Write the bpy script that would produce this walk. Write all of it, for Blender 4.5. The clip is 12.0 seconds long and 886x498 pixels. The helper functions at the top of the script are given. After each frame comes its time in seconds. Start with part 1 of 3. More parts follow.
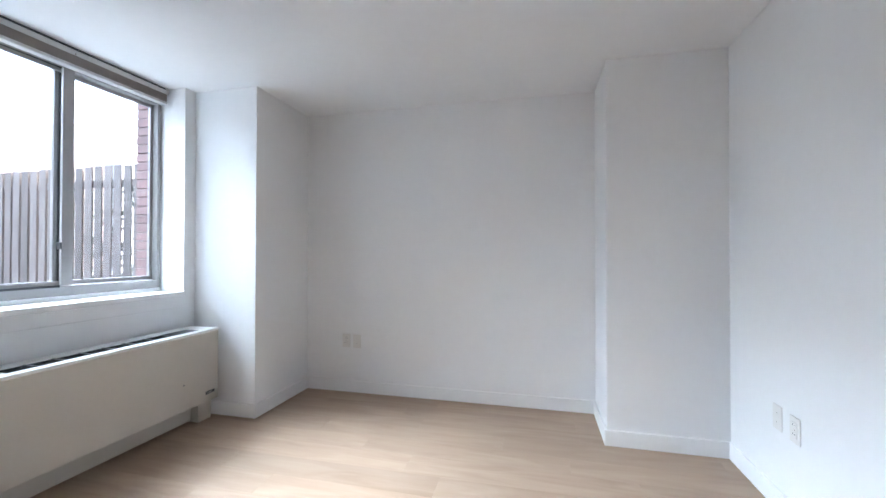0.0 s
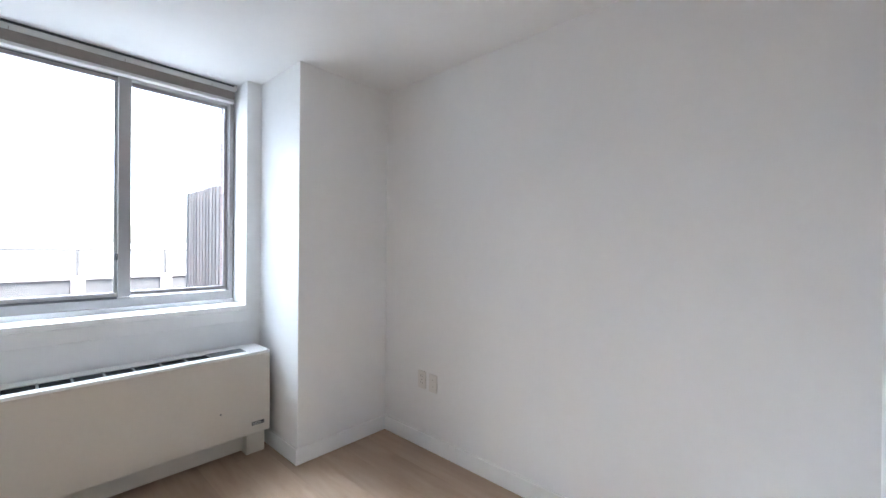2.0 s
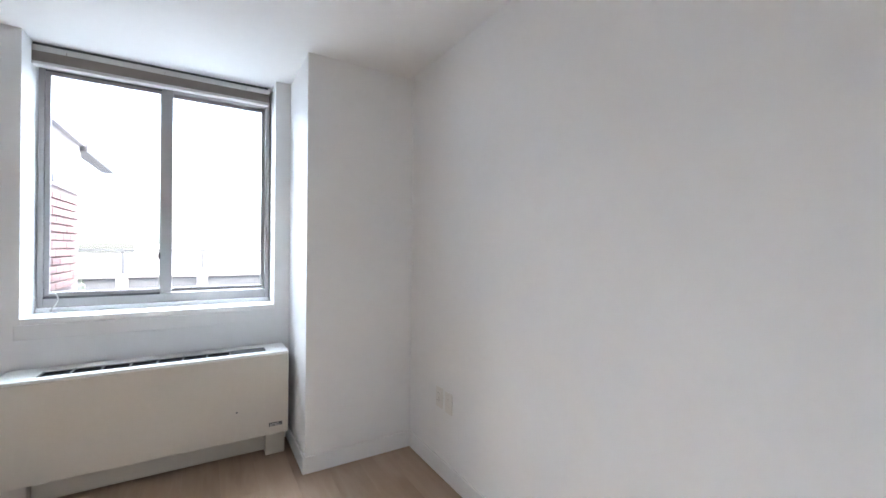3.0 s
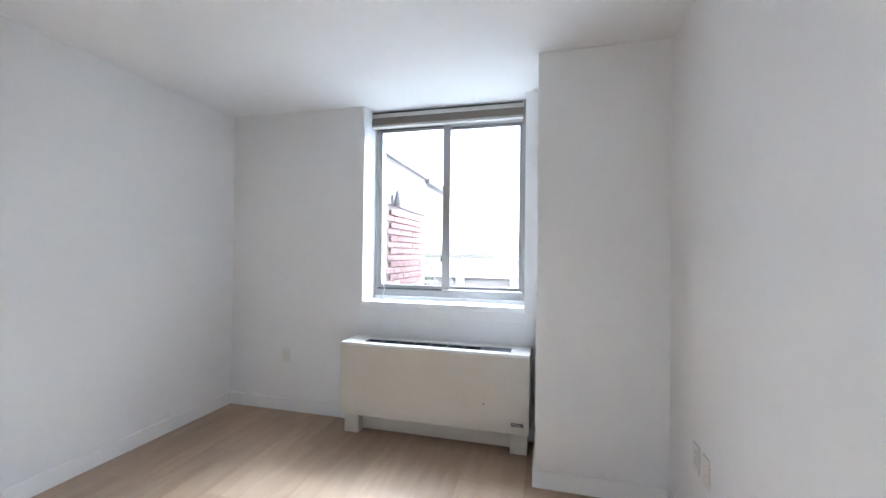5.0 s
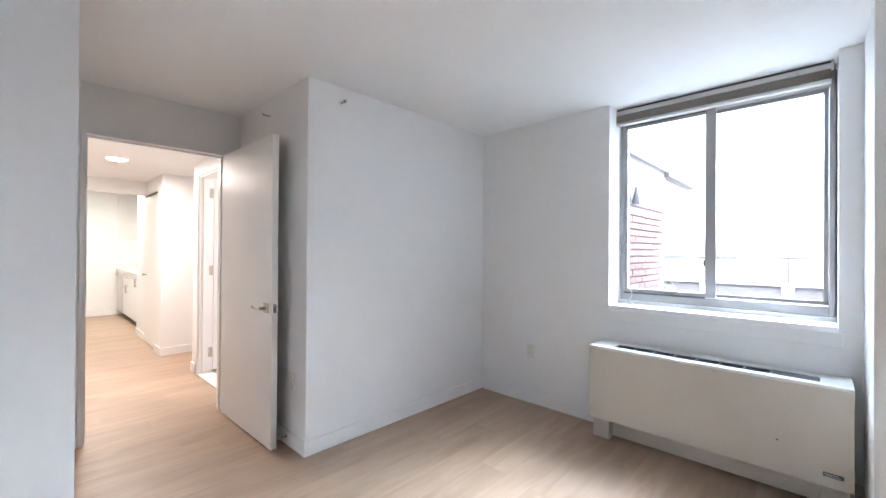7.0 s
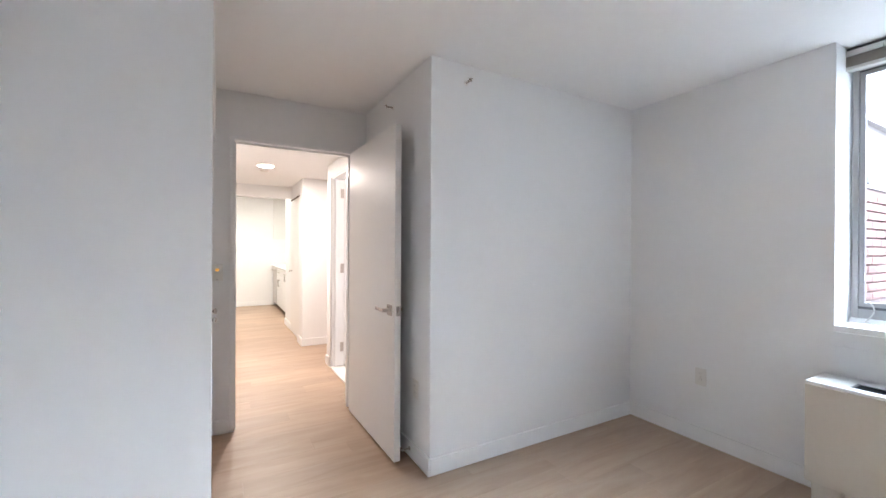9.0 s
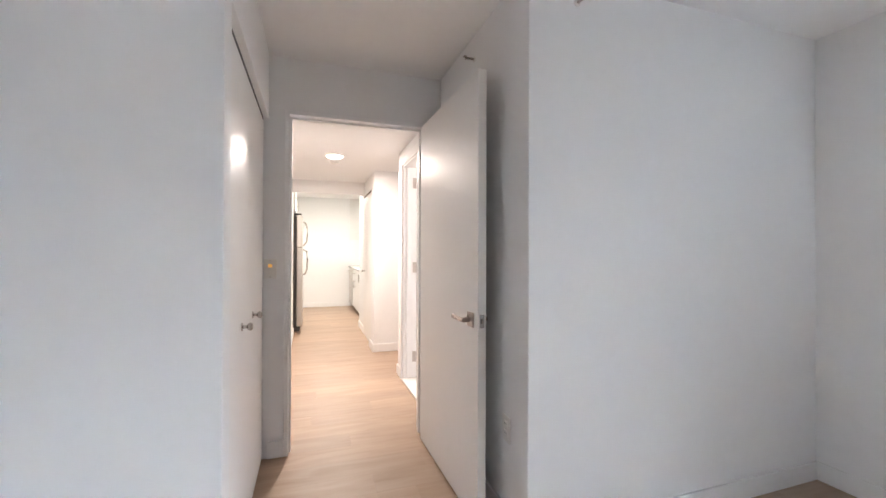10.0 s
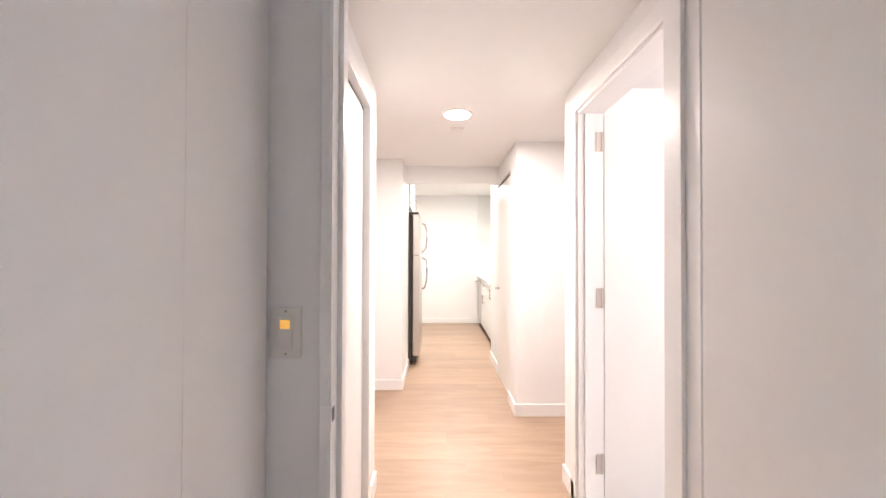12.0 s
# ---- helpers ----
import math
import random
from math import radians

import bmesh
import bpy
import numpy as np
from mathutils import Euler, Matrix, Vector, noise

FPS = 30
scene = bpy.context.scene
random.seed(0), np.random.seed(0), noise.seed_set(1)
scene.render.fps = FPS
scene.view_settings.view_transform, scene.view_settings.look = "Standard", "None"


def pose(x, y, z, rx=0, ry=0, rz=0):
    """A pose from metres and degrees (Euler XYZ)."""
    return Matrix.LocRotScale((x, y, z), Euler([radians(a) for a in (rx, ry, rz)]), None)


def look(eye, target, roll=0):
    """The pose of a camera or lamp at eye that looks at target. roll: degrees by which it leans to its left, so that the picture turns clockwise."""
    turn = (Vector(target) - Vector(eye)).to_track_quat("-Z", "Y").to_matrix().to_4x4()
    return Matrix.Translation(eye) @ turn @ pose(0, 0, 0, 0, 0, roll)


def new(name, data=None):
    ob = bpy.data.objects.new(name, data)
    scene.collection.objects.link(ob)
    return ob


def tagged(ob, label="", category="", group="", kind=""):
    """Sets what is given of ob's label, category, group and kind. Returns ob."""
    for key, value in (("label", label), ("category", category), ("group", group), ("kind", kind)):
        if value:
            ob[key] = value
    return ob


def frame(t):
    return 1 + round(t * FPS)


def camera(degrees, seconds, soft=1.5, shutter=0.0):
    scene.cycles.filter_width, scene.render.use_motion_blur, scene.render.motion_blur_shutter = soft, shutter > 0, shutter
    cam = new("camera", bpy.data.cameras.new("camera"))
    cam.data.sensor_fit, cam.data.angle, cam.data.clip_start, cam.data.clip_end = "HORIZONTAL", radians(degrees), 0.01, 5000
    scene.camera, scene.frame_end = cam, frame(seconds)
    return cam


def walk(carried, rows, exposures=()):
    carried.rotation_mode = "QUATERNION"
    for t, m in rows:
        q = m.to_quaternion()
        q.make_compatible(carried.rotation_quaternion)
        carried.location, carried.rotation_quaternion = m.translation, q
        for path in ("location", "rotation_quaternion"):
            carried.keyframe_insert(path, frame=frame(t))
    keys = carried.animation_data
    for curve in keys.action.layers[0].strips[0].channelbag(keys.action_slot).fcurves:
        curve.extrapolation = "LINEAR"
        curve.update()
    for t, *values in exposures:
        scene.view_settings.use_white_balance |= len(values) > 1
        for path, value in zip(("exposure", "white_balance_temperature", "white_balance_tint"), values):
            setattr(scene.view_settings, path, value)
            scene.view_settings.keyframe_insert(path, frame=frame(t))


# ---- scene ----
cam = camera(96.4, 12.0)
PATH = [
    (0, (1.315, 1.637, 1.183), (0.848, 3.582, 1.206), 0.1),
    (0.5, (1.292, 1.975, 1.221), (0.597, 3.851, 1.227), 0.2),
    (1, (1.327, 2.264, 1.245), (0.38, 4.026, 1.256), 0.2),
    (1.5, (1.439, 2.595, 1.299), (0.283, 4.227, 1.292), 0.7),
    (2, (1.552, 2.95, 1.296), (0.199, 4.423, 1.289), 0.5),
    (2.5, (1.646, 3.282, 1.279), (0.109, 4.562, 1.295), 0.5),
    (2.7, (1.672, 3.408, 1.282), (0.068, 4.604, 1.291), 0.5),
    (4.3, (1.55, 4.142, 1.287), (-0.45, 4.149, 1.296), 0.6),
    (4.5, (1.555, 4.139, 1.274), (-0.44, 3.997, 1.289), 0.5),
    (5, (1.584, 4.147, 1.278), (-0.351, 3.645, 1.297), 0.7),
    (5.5, (1.645, 4.078, 1.308), (-0.191, 3.284, 1.315), 0.6),
    (6, (1.713, 4.002, 1.291), (0.004, 2.964, 1.302), 0.5),
    (6.5, (1.769, 3.964, 1.296), (0.195, 2.731, 1.305), 0.4),
    (7, (1.796, 3.942, 1.298), (0.351, 2.559, 1.307), 0.4),
    (7.2, (1.809, 3.911, 1.293), (0.402, 2.49, 1.3), 0.7),
    (9, (1.631, 3.6, 1.298), (0.65, 1.857, 1.294), 0.3),
    (9.5, (1.561, 3.347, 1.267), (0.722, 1.532, 1.263), 0.3),
    (10, (1.423, 3.008, 1.229), (0.788, 1.112, 1.241), 0.2),
    (10.5, (1.379, 2.621, 1.25), (0.926, 0.673, 1.263), 0.2),
    (11, (1.362, 2.231, 1.29), (1.083, 0.25, 1.306), 0.2),
    (11.5, (1.295, 1.802, 1.331), (1.183, -0.195, 1.348), 0.1),
    (12, (1.303, 1.351, 1.299), (1.285, -0.649, 1.324), 0.2),
]
walk(cam, [(t, look(eye, target, roll)) for t, eye, target, roll in PATH], [(0, 5.22, 6150, 11), (3, 5.34, 6400, 12), (5, 5.41, 6250, 11), (7.2, 5.50, 6250, 12), (9, 5.50, 6300, 12), (10.5, 5.46, 6550, 13), (11.4, 5.71, 6900, 15), (12, 5.56, 6250, 15)])

# ---- light ----
world = bpy.data.worlds.new("sky")
scene.world = world
world.use_nodes = True
wn = world.node_tree.nodes
wl = world.node_tree.links
bg = wn["Background"]
sky = wn.new("ShaderNodeTexSky")
sky.sky_type = "NISHITA"
sky.sun_disc = False
sky.sun_elevation, sky.sun_rotation = radians(52), radians(56)
sky.dust_density, sky.air_density = 4.0, 1.0
grey = wn.new("ShaderNodeHueSaturation")
grey.inputs["Saturation"].default_value = 0.8
wl.new(sky.outputs[0], grey.inputs["Color"])
wl.new(grey.outputs[0], bg.inputs["Color"])
bg.inputs["Strength"].default_value = 0.065


def lamp(name, kind, m, power, colour, **props):
    data = bpy.data.lights.new(name, kind)
    data.energy, data.color = power, colour
    for key, value in props.items():
        if key == "size":
            data.size = value
        elif key == "size_y":
            data.size_y = value
        elif key == "shape":
            data.shape = value
        elif key == "angle":
            data.angle = value
        elif key == "spread":
            data.spread = value
    ob = new(name, data)
    ob.matrix_world = m
    return ob


WARM = (1.0, 0.855, 0.745)
lamp("sun", "SUN", look((6, 9, 14), (-3, 3, 0)), 0.12, (1.0, 0.98, 0.96), angle=radians(20))
# added lamp above the terrace, out of view: boosts sky light through the window
lamp("added_sky_fill", "AREA", look((-6.8, 3.95, 5.8), (-1.4, 3.4, 1.64)), 23.5, (0.74, 0.875, 1.0), shape="RECTANGLE", size=4.6, size_y=3.4, spread=radians(80))
lamp("hall_disc_light", "AREA", look((1.19, -1.205, 2.186), (1.19, -1.205, 0)), 1.15, WARM, shape="DISK", size=0.17)
# unseen lamp added to brighten the bathroom and its open door; no fixture modelled
lamp("bath_unseen_fill", "AREA", look((-0.9, 0.75, 1.9), (0.2, -0.7, 1.6)), 0.66, WARM, shape="RECTANGLE", size=0.5, size_y=0.3)
lamp("kitchen_ceiling_light", "AREA", look((1.1, -4.3, 2.333), (1.1, -4.3, 0)), 1.15, (1.0, 0.95, 0.82), shape="DISK", size=0.4)

# ---- materials ----


def material(name, base, rough=0.5, metal=0.0, vary=0.04, scale=3.0, bump=0.0, bump_scale=200.0, per_object=0.0, stretch=(1, 1, 1), spec=0.5):
    """A painted, plastic, metal or stone surface: two scales of tone, fine relief, and a tone of its own for each piece."""
    m = bpy.data.materials.new(name)
    m.use_nodes = True
    n, l = m.node_tree.nodes, m.node_tree.links
    p = n["Principled BSDF"]
    p.inputs["Roughness"].default_value, p.inputs["Metallic"].default_value = rough, metal
    p.inputs["Specular IOR Level"].default_value = spec
    co = n.new("ShaderNodeTexCoord")
    mp = n.new("ShaderNodeMapping")
    mp.inputs["Scale"].default_value = stretch
    l.new(co.outputs["Object"], mp.inputs["Vector"])
    big = n.new("ShaderNodeTexNoise")
    big.inputs["Scale"].default_value, big.inputs["Detail"].default_value = scale, 4
    fine = n.new("ShaderNodeTexNoise")
    fine.inputs["Scale"].default_value, fine.inputs["Detail"].default_value = scale * 17, 3
    l.new(mp.outputs[0], big.inputs["Vector"])
    l.new(mp.outputs[0], fine.inputs["Vector"])
    add = n.new("ShaderNodeMath")
    add.operation = "ADD"
    l.new(big.outputs["Fac"], add.inputs[0])
    l.new(fine.outputs["Fac"], add.inputs[1])
    rng = n.new("ShaderNodeMapRange")
    rng.inputs["From Min"].default_value, rng.inputs["From Max"].default_value = 0.6, 1.4
    rng.inputs["To Min"].default_value, rng.inputs["To Max"].default_value = 1 - vary, 1 + vary
    l.new(add.outputs[0], rng.inputs["Value"])
    value = rng.outputs[0]
    if per_object:
        info = n.new("ShaderNodeObjectInfo")
        r2 = n.new("ShaderNodeMapRange")
        r2.inputs["To Min"].default_value, r2.inputs["To Max"].default_value = 1 - per_object, 1 + per_object
        l.new(info.outputs["Random"], r2.inputs["Value"])
        mul = n.new("ShaderNodeMath")
        mul.operation = "MULTIPLY"
        l.new(value, mul.inputs[0])
        l.new(r2.outputs[0], mul.inputs[1])
        value = mul.outputs[0]
    mix = n.new("ShaderNodeVectorMath")
    mix.operation = "SCALE"
    mix.inputs[0].default_value = base
    l.new(value, mix.inputs["Scale"])
    l.new(mix.outputs[0], p.inputs["Base Color"])
    rr = n.new("ShaderNodeMapRange")
    rr.inputs["From Min"].default_value, rr.inputs["From Max"].default_value = 0.3, 0.7
    rr.inputs["To Min"].default_value, rr.inputs["To Max"].default_value = max(0.02, rough - 0.02), min(1, rough + 0.02)
    l.new(big.outputs["Fac"], rr.inputs["Value"])
    l.new(rr.outputs[0], p.inputs["Roughness"])
    if bump:
        tex = n.new("ShaderNodeTexNoise")
        tex.inputs["Scale"].default_value, tex.inputs["Detail"].default_value = bump_scale, 3
        l.new(mp.outputs[0], tex.inputs["Vector"])
        b = n.new("ShaderNodeBump")
        b.inputs["Strength"].default_value, b.inputs["Distance"].default_value = bump, 0.002
        l.new(tex.outputs["Fac"], b.inputs["Height"])
        l.new(b.outputs[0], p.inputs["Normal"])
    return m


def glowing(name, colour, strength):
    m = bpy.data.materials.new(name)
    m.use_nodes = True
    p = m.node_tree.nodes["Principled BSDF"]
    p.inputs["Base Color"].default_value = (0.9 * colour[0], 0.9 * colour[1], 0.9 * colour[2], 1)
    p.inputs["Emission Color"].default_value = (*colour, 1)
    p.inputs["Emission Strength"].default_value = strength
    return m


def glass(name):
    m = bpy.data.materials.new(name)
    m.use_nodes = True
    p = m.node_tree.nodes["Principled BSDF"]
    p.inputs["Base Color"].default_value = (0.97, 0.99, 0.98, 1)
    p.inputs["Transmission Weight"].default_value = 1.0
    p.inputs["Roughness"].default_value = 0.0
    p.inputs["IOR"].default_value = 1.45
    return m


def oak(name):
    """Pale oak plank: streaks along x, cathedral figure, tone of its own for each plank."""
    m = bpy.data.materials.new(name)
    m.use_nodes = True
    n, l = m.node_tree.nodes, m.node_tree.links
    p = n["Principled BSDF"]
    co = n.new("ShaderNodeTexCoord")
    info = n.new("ShaderNodeObjectInfo")
    shift = n.new("ShaderNodeVectorMath")
    shift.operation = "SCALE"
    shift.inputs[0].default_value = (37.0, 23.0, 11.0)
    l.new(info.outputs["Random"], shift.inputs["Scale"])
    plus = n.new("ShaderNodeVectorMath")
    plus.operation = "ADD"
    l.new(co.outputs["Object"], plus.inputs[0])
    l.new(shift.outputs[0], plus.inputs[1])
    mp = n.new("ShaderNodeMapping")
    mp.inputs["Scale"].default_value = (1.3, 9, 9)
    l.new(plus.outputs[0], mp.inputs["Vector"])
    a = n.new("ShaderNodeTexNoise")
    a.inputs["Scale"].default_value, a.inputs["Detail"].default_value, a.inputs["Distortion"].default_value = 1.6, 5, 0.8
    l.new(mp.outputs[0], a.inputs["Vector"])
    mp2 = n.new("ShaderNodeMapping")
    mp2.inputs["Scale"].default_value = (5, 90, 90)
    l.new(plus.outputs[0], mp2.inputs["Vector"])
    g = n.new("ShaderNodeTexNoise")
    g.inputs["Scale"].default_value, g.inputs["Detail"].default_value = 1.5, 4
    l.new(mp2.outputs[0], g.inputs["Vector"])
    ramp = n.new("ShaderNodeValToRGB")
    e = ramp.color_ramp.elements
    e[0].position, e[0].color = 0.22, (0.335, 0.224, 0.152, 1)
    e[1].position, e[1].color = 0.78, (0.47, 0.348, 0.256, 1)
    mid = e.new(0.5)
    mid.color = (0.41, 0.289, 0.204, 1)
    mixv = n.new("ShaderNodeMix")
    mixv.inputs["Factor"].default_value = 0.19
    l.new(a.outputs["Fac"], mixv.inputs["A"])
    l.new(g.outputs["Fac"], mixv.inputs["B"])
    l.new(mixv.outputs["Result"], ramp.inputs["Fac"])
    tone = n.new("ShaderNodeMapRange")
    tone.inputs["To Min"].default_value, tone.inputs["To Max"].default_value = 0.93, 1.07
    l.new(info.outputs["Random"], tone.inputs["Value"])
    out = n.new("ShaderNodeVectorMath")
    out.operation = "SCALE"
    l.new(ramp.outputs[0], out.inputs[0])
    l.new(tone.outputs[0], out.inputs["Scale"])
    l.new(out.outputs[0], p.inputs["Base Color"])
    rr = n.new("ShaderNodeMapRange")
    rr.inputs["To Min"].default_value, rr.inputs["To Max"].default_value = 0.34, 0.5
    l.new(g.outputs["Fac"], rr.inputs["Value"])
    l.new(rr.outputs[0], p.inputs["Roughness"])
    b = n.new("ShaderNodeBump")
    b.inputs["Strength"].default_value, b.inputs["Distance"].default_value = 0.12, 0.001
    l.new(g.outputs["Fac"], b.inputs["Height"])
    l.new(b.outputs[0], p.inputs["Normal"])
    return m


PAINT = material("white wall paint", (0.86, 0.86, 0.86), 0.62, vary=0.012, scale=1.3, bump=0.04, bump_scale=260)
CEIL = material("flat white ceiling paint", (0.87, 0.87, 0.87), 0.85, vary=0.012, scale=1.1, bump=0.05, bump_scale=180)
TRIM = material("white semi-gloss trim paint", (0.89, 0.89, 0.89), 0.32, vary=0.012, scale=2.0, bump=0.04, bump_scale=120)
DOOR = material("white satin door paint", (0.85, 0.84, 0.825), 0.41, vary=0.012, scale=1.5, bump=0.05, bump_scale=110, spec=0.28)
OAK = oak("pale oak plank")
SLAB = material("dark underlay", (0.12, 0.09, 0.06), 0.9)
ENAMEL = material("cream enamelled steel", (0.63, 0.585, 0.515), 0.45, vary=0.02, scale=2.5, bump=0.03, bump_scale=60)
# top panel: lighter and more neutral than the front's colour
ENAMEL_TOP = material("enamelled steel, lighter tone", (0.80, 0.80, 0.78), 0.35, vary=0.02, scale=2.5)
BLACK = material("black plastic grille", (0.014, 0.015, 0.017), 0.9, vary=0.2, scale=9, spec=0.08)
DARKGREY = material("dark grey flap", (0.09, 0.095, 0.10), 0.7, vary=0.1, scale=9, spec=0.2)
GREYBAR = material("grey grille divider", (0.20, 0.205, 0.21), 0.7, vary=0.05, scale=9)
ALU = material("grey anodised aluminium", (0.33, 0.315, 0.31), 0.45, 0.15, vary=0.05, scale=5)
ALU_DARK = material("dark gasket", (0.06, 0.06, 0.065), 0.6, vary=0.1, scale=9)
GLASS = glass("clear pane")
SLAT = material("grey-brown blind slats", (0.25, 0.212, 0.185), 0.5, vary=0.08, scale=7, stretch=(1, 0.15, 1))
RAIL = material("pale blind rail", (0.56, 0.545, 0.525), 0.45, vary=0.03, scale=5)
PLASTIC = material("white plastic plate", (0.79, 0.77, 0.74), 0.35, vary=0.01, scale=9)
SLOT = material("dark slot", (0.07, 0.07, 0.07), 0.6)
AMBER = glowing("amber pilot lens", (1.0, 0.55, 0.12), 0.012)
NICKEL = material("satin nickel", (0.44, 0.395, 0.36), 0.28, 1.0, vary=0.05, scale=20)
HINGE = material("dulled steel hinge", (0.56, 0.51, 0.48), 0.42, 0.35, vary=0.05, scale=20)
CHROME = material("polished chrome", (0.52, 0.50, 0.48), 0.14, 1.0, vary=0.03, scale=20)
STEEL = material("brushed stainless steel", (0.60, 0.57, 0.54), 0.32, 0.9, vary=0.05, scale=5, stretch=(1, 1, 0.1))
FRIDGE_SIDE = material("dark grey textured cabinet side", (0.045, 0.04, 0.037), 0.5, vary=0.1, scale=14, bump=0.2, bump_scale=400)
COUNTER = material("white quartz", (0.76, 0.75, 0.73), 0.2, vary=0.03, scale=30)
CABINET = material("white cabinet lacquer", (0.80, 0.795, 0.78), 0.35, vary=0.01, scale=3)
TOE = material("dark toe kick", (0.10, 0.07, 0.05), 0.6, vary=0.1, scale=6)
MARBLE = material("white marble saddle", (0.80, 0.79, 0.77), 0.22, vary=0.04, scale=6)
TILE = material("pale grey floor tile", (0.55, 0.54, 0.53), 0.35, vary=0.05, scale=6, per_object=0.04)
GROUT = material("grey grout", (0.33, 0.32, 0.31), 0.9)
DIFFUSER = glowing("lit lamp diffuser", (1.0, 0.88, 0.77), 0.5)
BRICK = material("red brick", (0.235, 0.14, 0.13), 0.85, vary=0.18, scale=12, bump=0.5, bump_scale=90, per_object=0.22)
MORTAR = material("pale mortar", (0.29, 0.235, 0.225), 0.95, vary=0.1, scale=20, bump=0.4, bump_scale=150)
STUCCO = material("pale render", (0.34, 0.325, 0.325), 0.9, vary=0.06, scale=3, bump=0.4, bump_scale=120)
BOARD = material("weathered grey fence board", (0.12, 0.102, 0.092), 0.85, vary=0.42, scale=3.5, bump=0.6, bump_scale=60, per_object=0.3, stretch=(6, 6, 0.5))
CONCRETE = material("weathered concrete", (0.09, 0.094, 0.10), 0.9, vary=0.12, scale=3, bump=0.3, bump_scale=80)
GALV = material("grey painted railing", (0.09, 0.093, 0.097), 0.45, 0.2, vary=0.05, scale=8)
PAVER = material("pale terrace concrete", (0.30, 0.297, 0.29), 0.9, vary=0.1, scale=4, per_object=0.06)
DARKMETAL = material("dark bronze metal", (0.10, 0.10, 0.105), 0.5, 0.4, vary=0.1, scale=10)
TOWER_RED = material("far red brick cladding", (0.24, 0.19, 0.183), 0.9, vary=0.08, scale=0.3)
TOWER_PALE = material("far pale cladding", (0.34, 0.34, 0.35), 0.9, vary=0.08, scale=0.3)
TOWER_GLASS = material("far window glass", (0.19, 0.21, 0.225), 0.3, vary=0.2, scale=0.5)
LEAF = material("shrub leaves", (0.07, 0.11, 0.045), 0.6, vary=0.3, scale=10)
IVY = material("dry climbing leaves", (0.055, 0.055, 0.04), 0.7, vary=0.3, scale=10)
GROUND = material("distant ground", (0.16, 0.16, 0.155), 0.95, vary=0.15, scale=0.05)

# ---- shape helpers ----


def add_box(bm, lo, hi):
    """An axis-aligned box from corner lo to corner hi; returns its vertices."""
    made = bmesh.ops.create_cube(bm, size=1)["verts"]
    for v in made:
        for i in range(3):
            v.co[i] = lo[i] if v.co[i] < 0 else hi[i]
    return made


def boxes(*pairs, bevel=0.0, segments=2):
    bm = bmesh.new()
    for lo, hi in pairs:
        add_box(bm, [min(a, b) for a, b in zip(lo, hi)], [max(a, b) for a, b in zip(lo, hi)])
    if bevel:
        bmesh.ops.bevel(bm, geom=list(bm.edges), offset=bevel, segments=segments, profile=0.5, affect="EDGES")
    return bm


def turned(profile, steps=24, axis="z"):
    """A solid of revolution: profile of (radius, height) round an axis."""
    bm = bmesh.new()
    rings = []
    for r, h in profile:
        ring = []
        for k in range(steps):
            a = 2 * math.pi * k / steps
            c, s = r * math.cos(a), r * math.sin(a)
            co = {"z": (c, s, h), "x": (h, c, s), "y": (s, h, c)}[axis]
            ring.append(bm.verts.new(co))
        rings.append(ring)
    for a, b in zip(rings, rings[1:]):
        for k in range(steps):
            bm.faces.new((a[k], a[(k + 1) % steps], b[(k + 1) % steps], b[k]))
    bm.faces.new(list(reversed(rings[0])))
    bm.faces.new(rings[-1])
    return bm


def tube(points, radius, steps=8):
    """A round bar along a line of points."""
    bm = bmesh.new()
    pts = [Vector(p) for p in points]
    rings = []
    for i, p in enumerate(pts):
        way = (pts[min(i + 1, len(pts) - 1)] - pts[max(i - 1, 0)]).normalized()
        side = way.cross(Vector((0, 0, 1)))
        if side.length < 0.05:
            side = way.cross(Vector((1, 0, 0)))
        side.normalize()
        up = side.cross(way)
        rings.append([bm.verts.new(p + radius * (math.cos(t) * side + math.sin(t) * up)) for t in [2 * math.pi * k / steps for k in range(steps)]])
    for a, b in zip(rings, rings[1:]):
        for k in range(steps):
            bm.faces.new((a[k], a[(k + 1) % steps], b[(k + 1) % steps], b[k]))
    bm.faces.new(list(reversed(rings[0])))
    bm.faces.new(rings[-1])
    return bm


def merged(*parts):
    bm = bmesh.new()
    for p in parts:
        data = bpy.data.meshes.new("piece")
        p.to_mesh(data)
        p.free()
        bm.from_mesh(data)
        bpy.data.meshes.remove(data)
    return bm


def mesh(name, bm, mat, smooth=False):
    bmesh.ops.recalc_face_normals(bm, faces=list(bm.faces))
    data = bpy.data.meshes.new(name)
    bm.to_mesh(data)
    bm.free()
    data.materials.append(mat)
    if smooth:
        for f in data.polygons:
            f.use_smooth = True
        data.set_sharp_from_angle(angle=radians(40))
    return data


def part(name, bm, mat, parent, label="", smooth=False):
    ob = new(name, mesh(name, bm, mat, smooth))
    ob.parent = parent
    if label:
        tagged(ob, label)
    return ob


def thing(name, m, label, category, group="", kind=""):
    ob = new(name)
    ob.empty_display_size = 0.1
    ob.matrix_world = m
    return tagged(ob, label, category, group, kind)


def solid(name, bm, mat, label, category, kind="structure"):
    return tagged(new(name, mesh(name, bm, mat)), label, category, kind=kind)


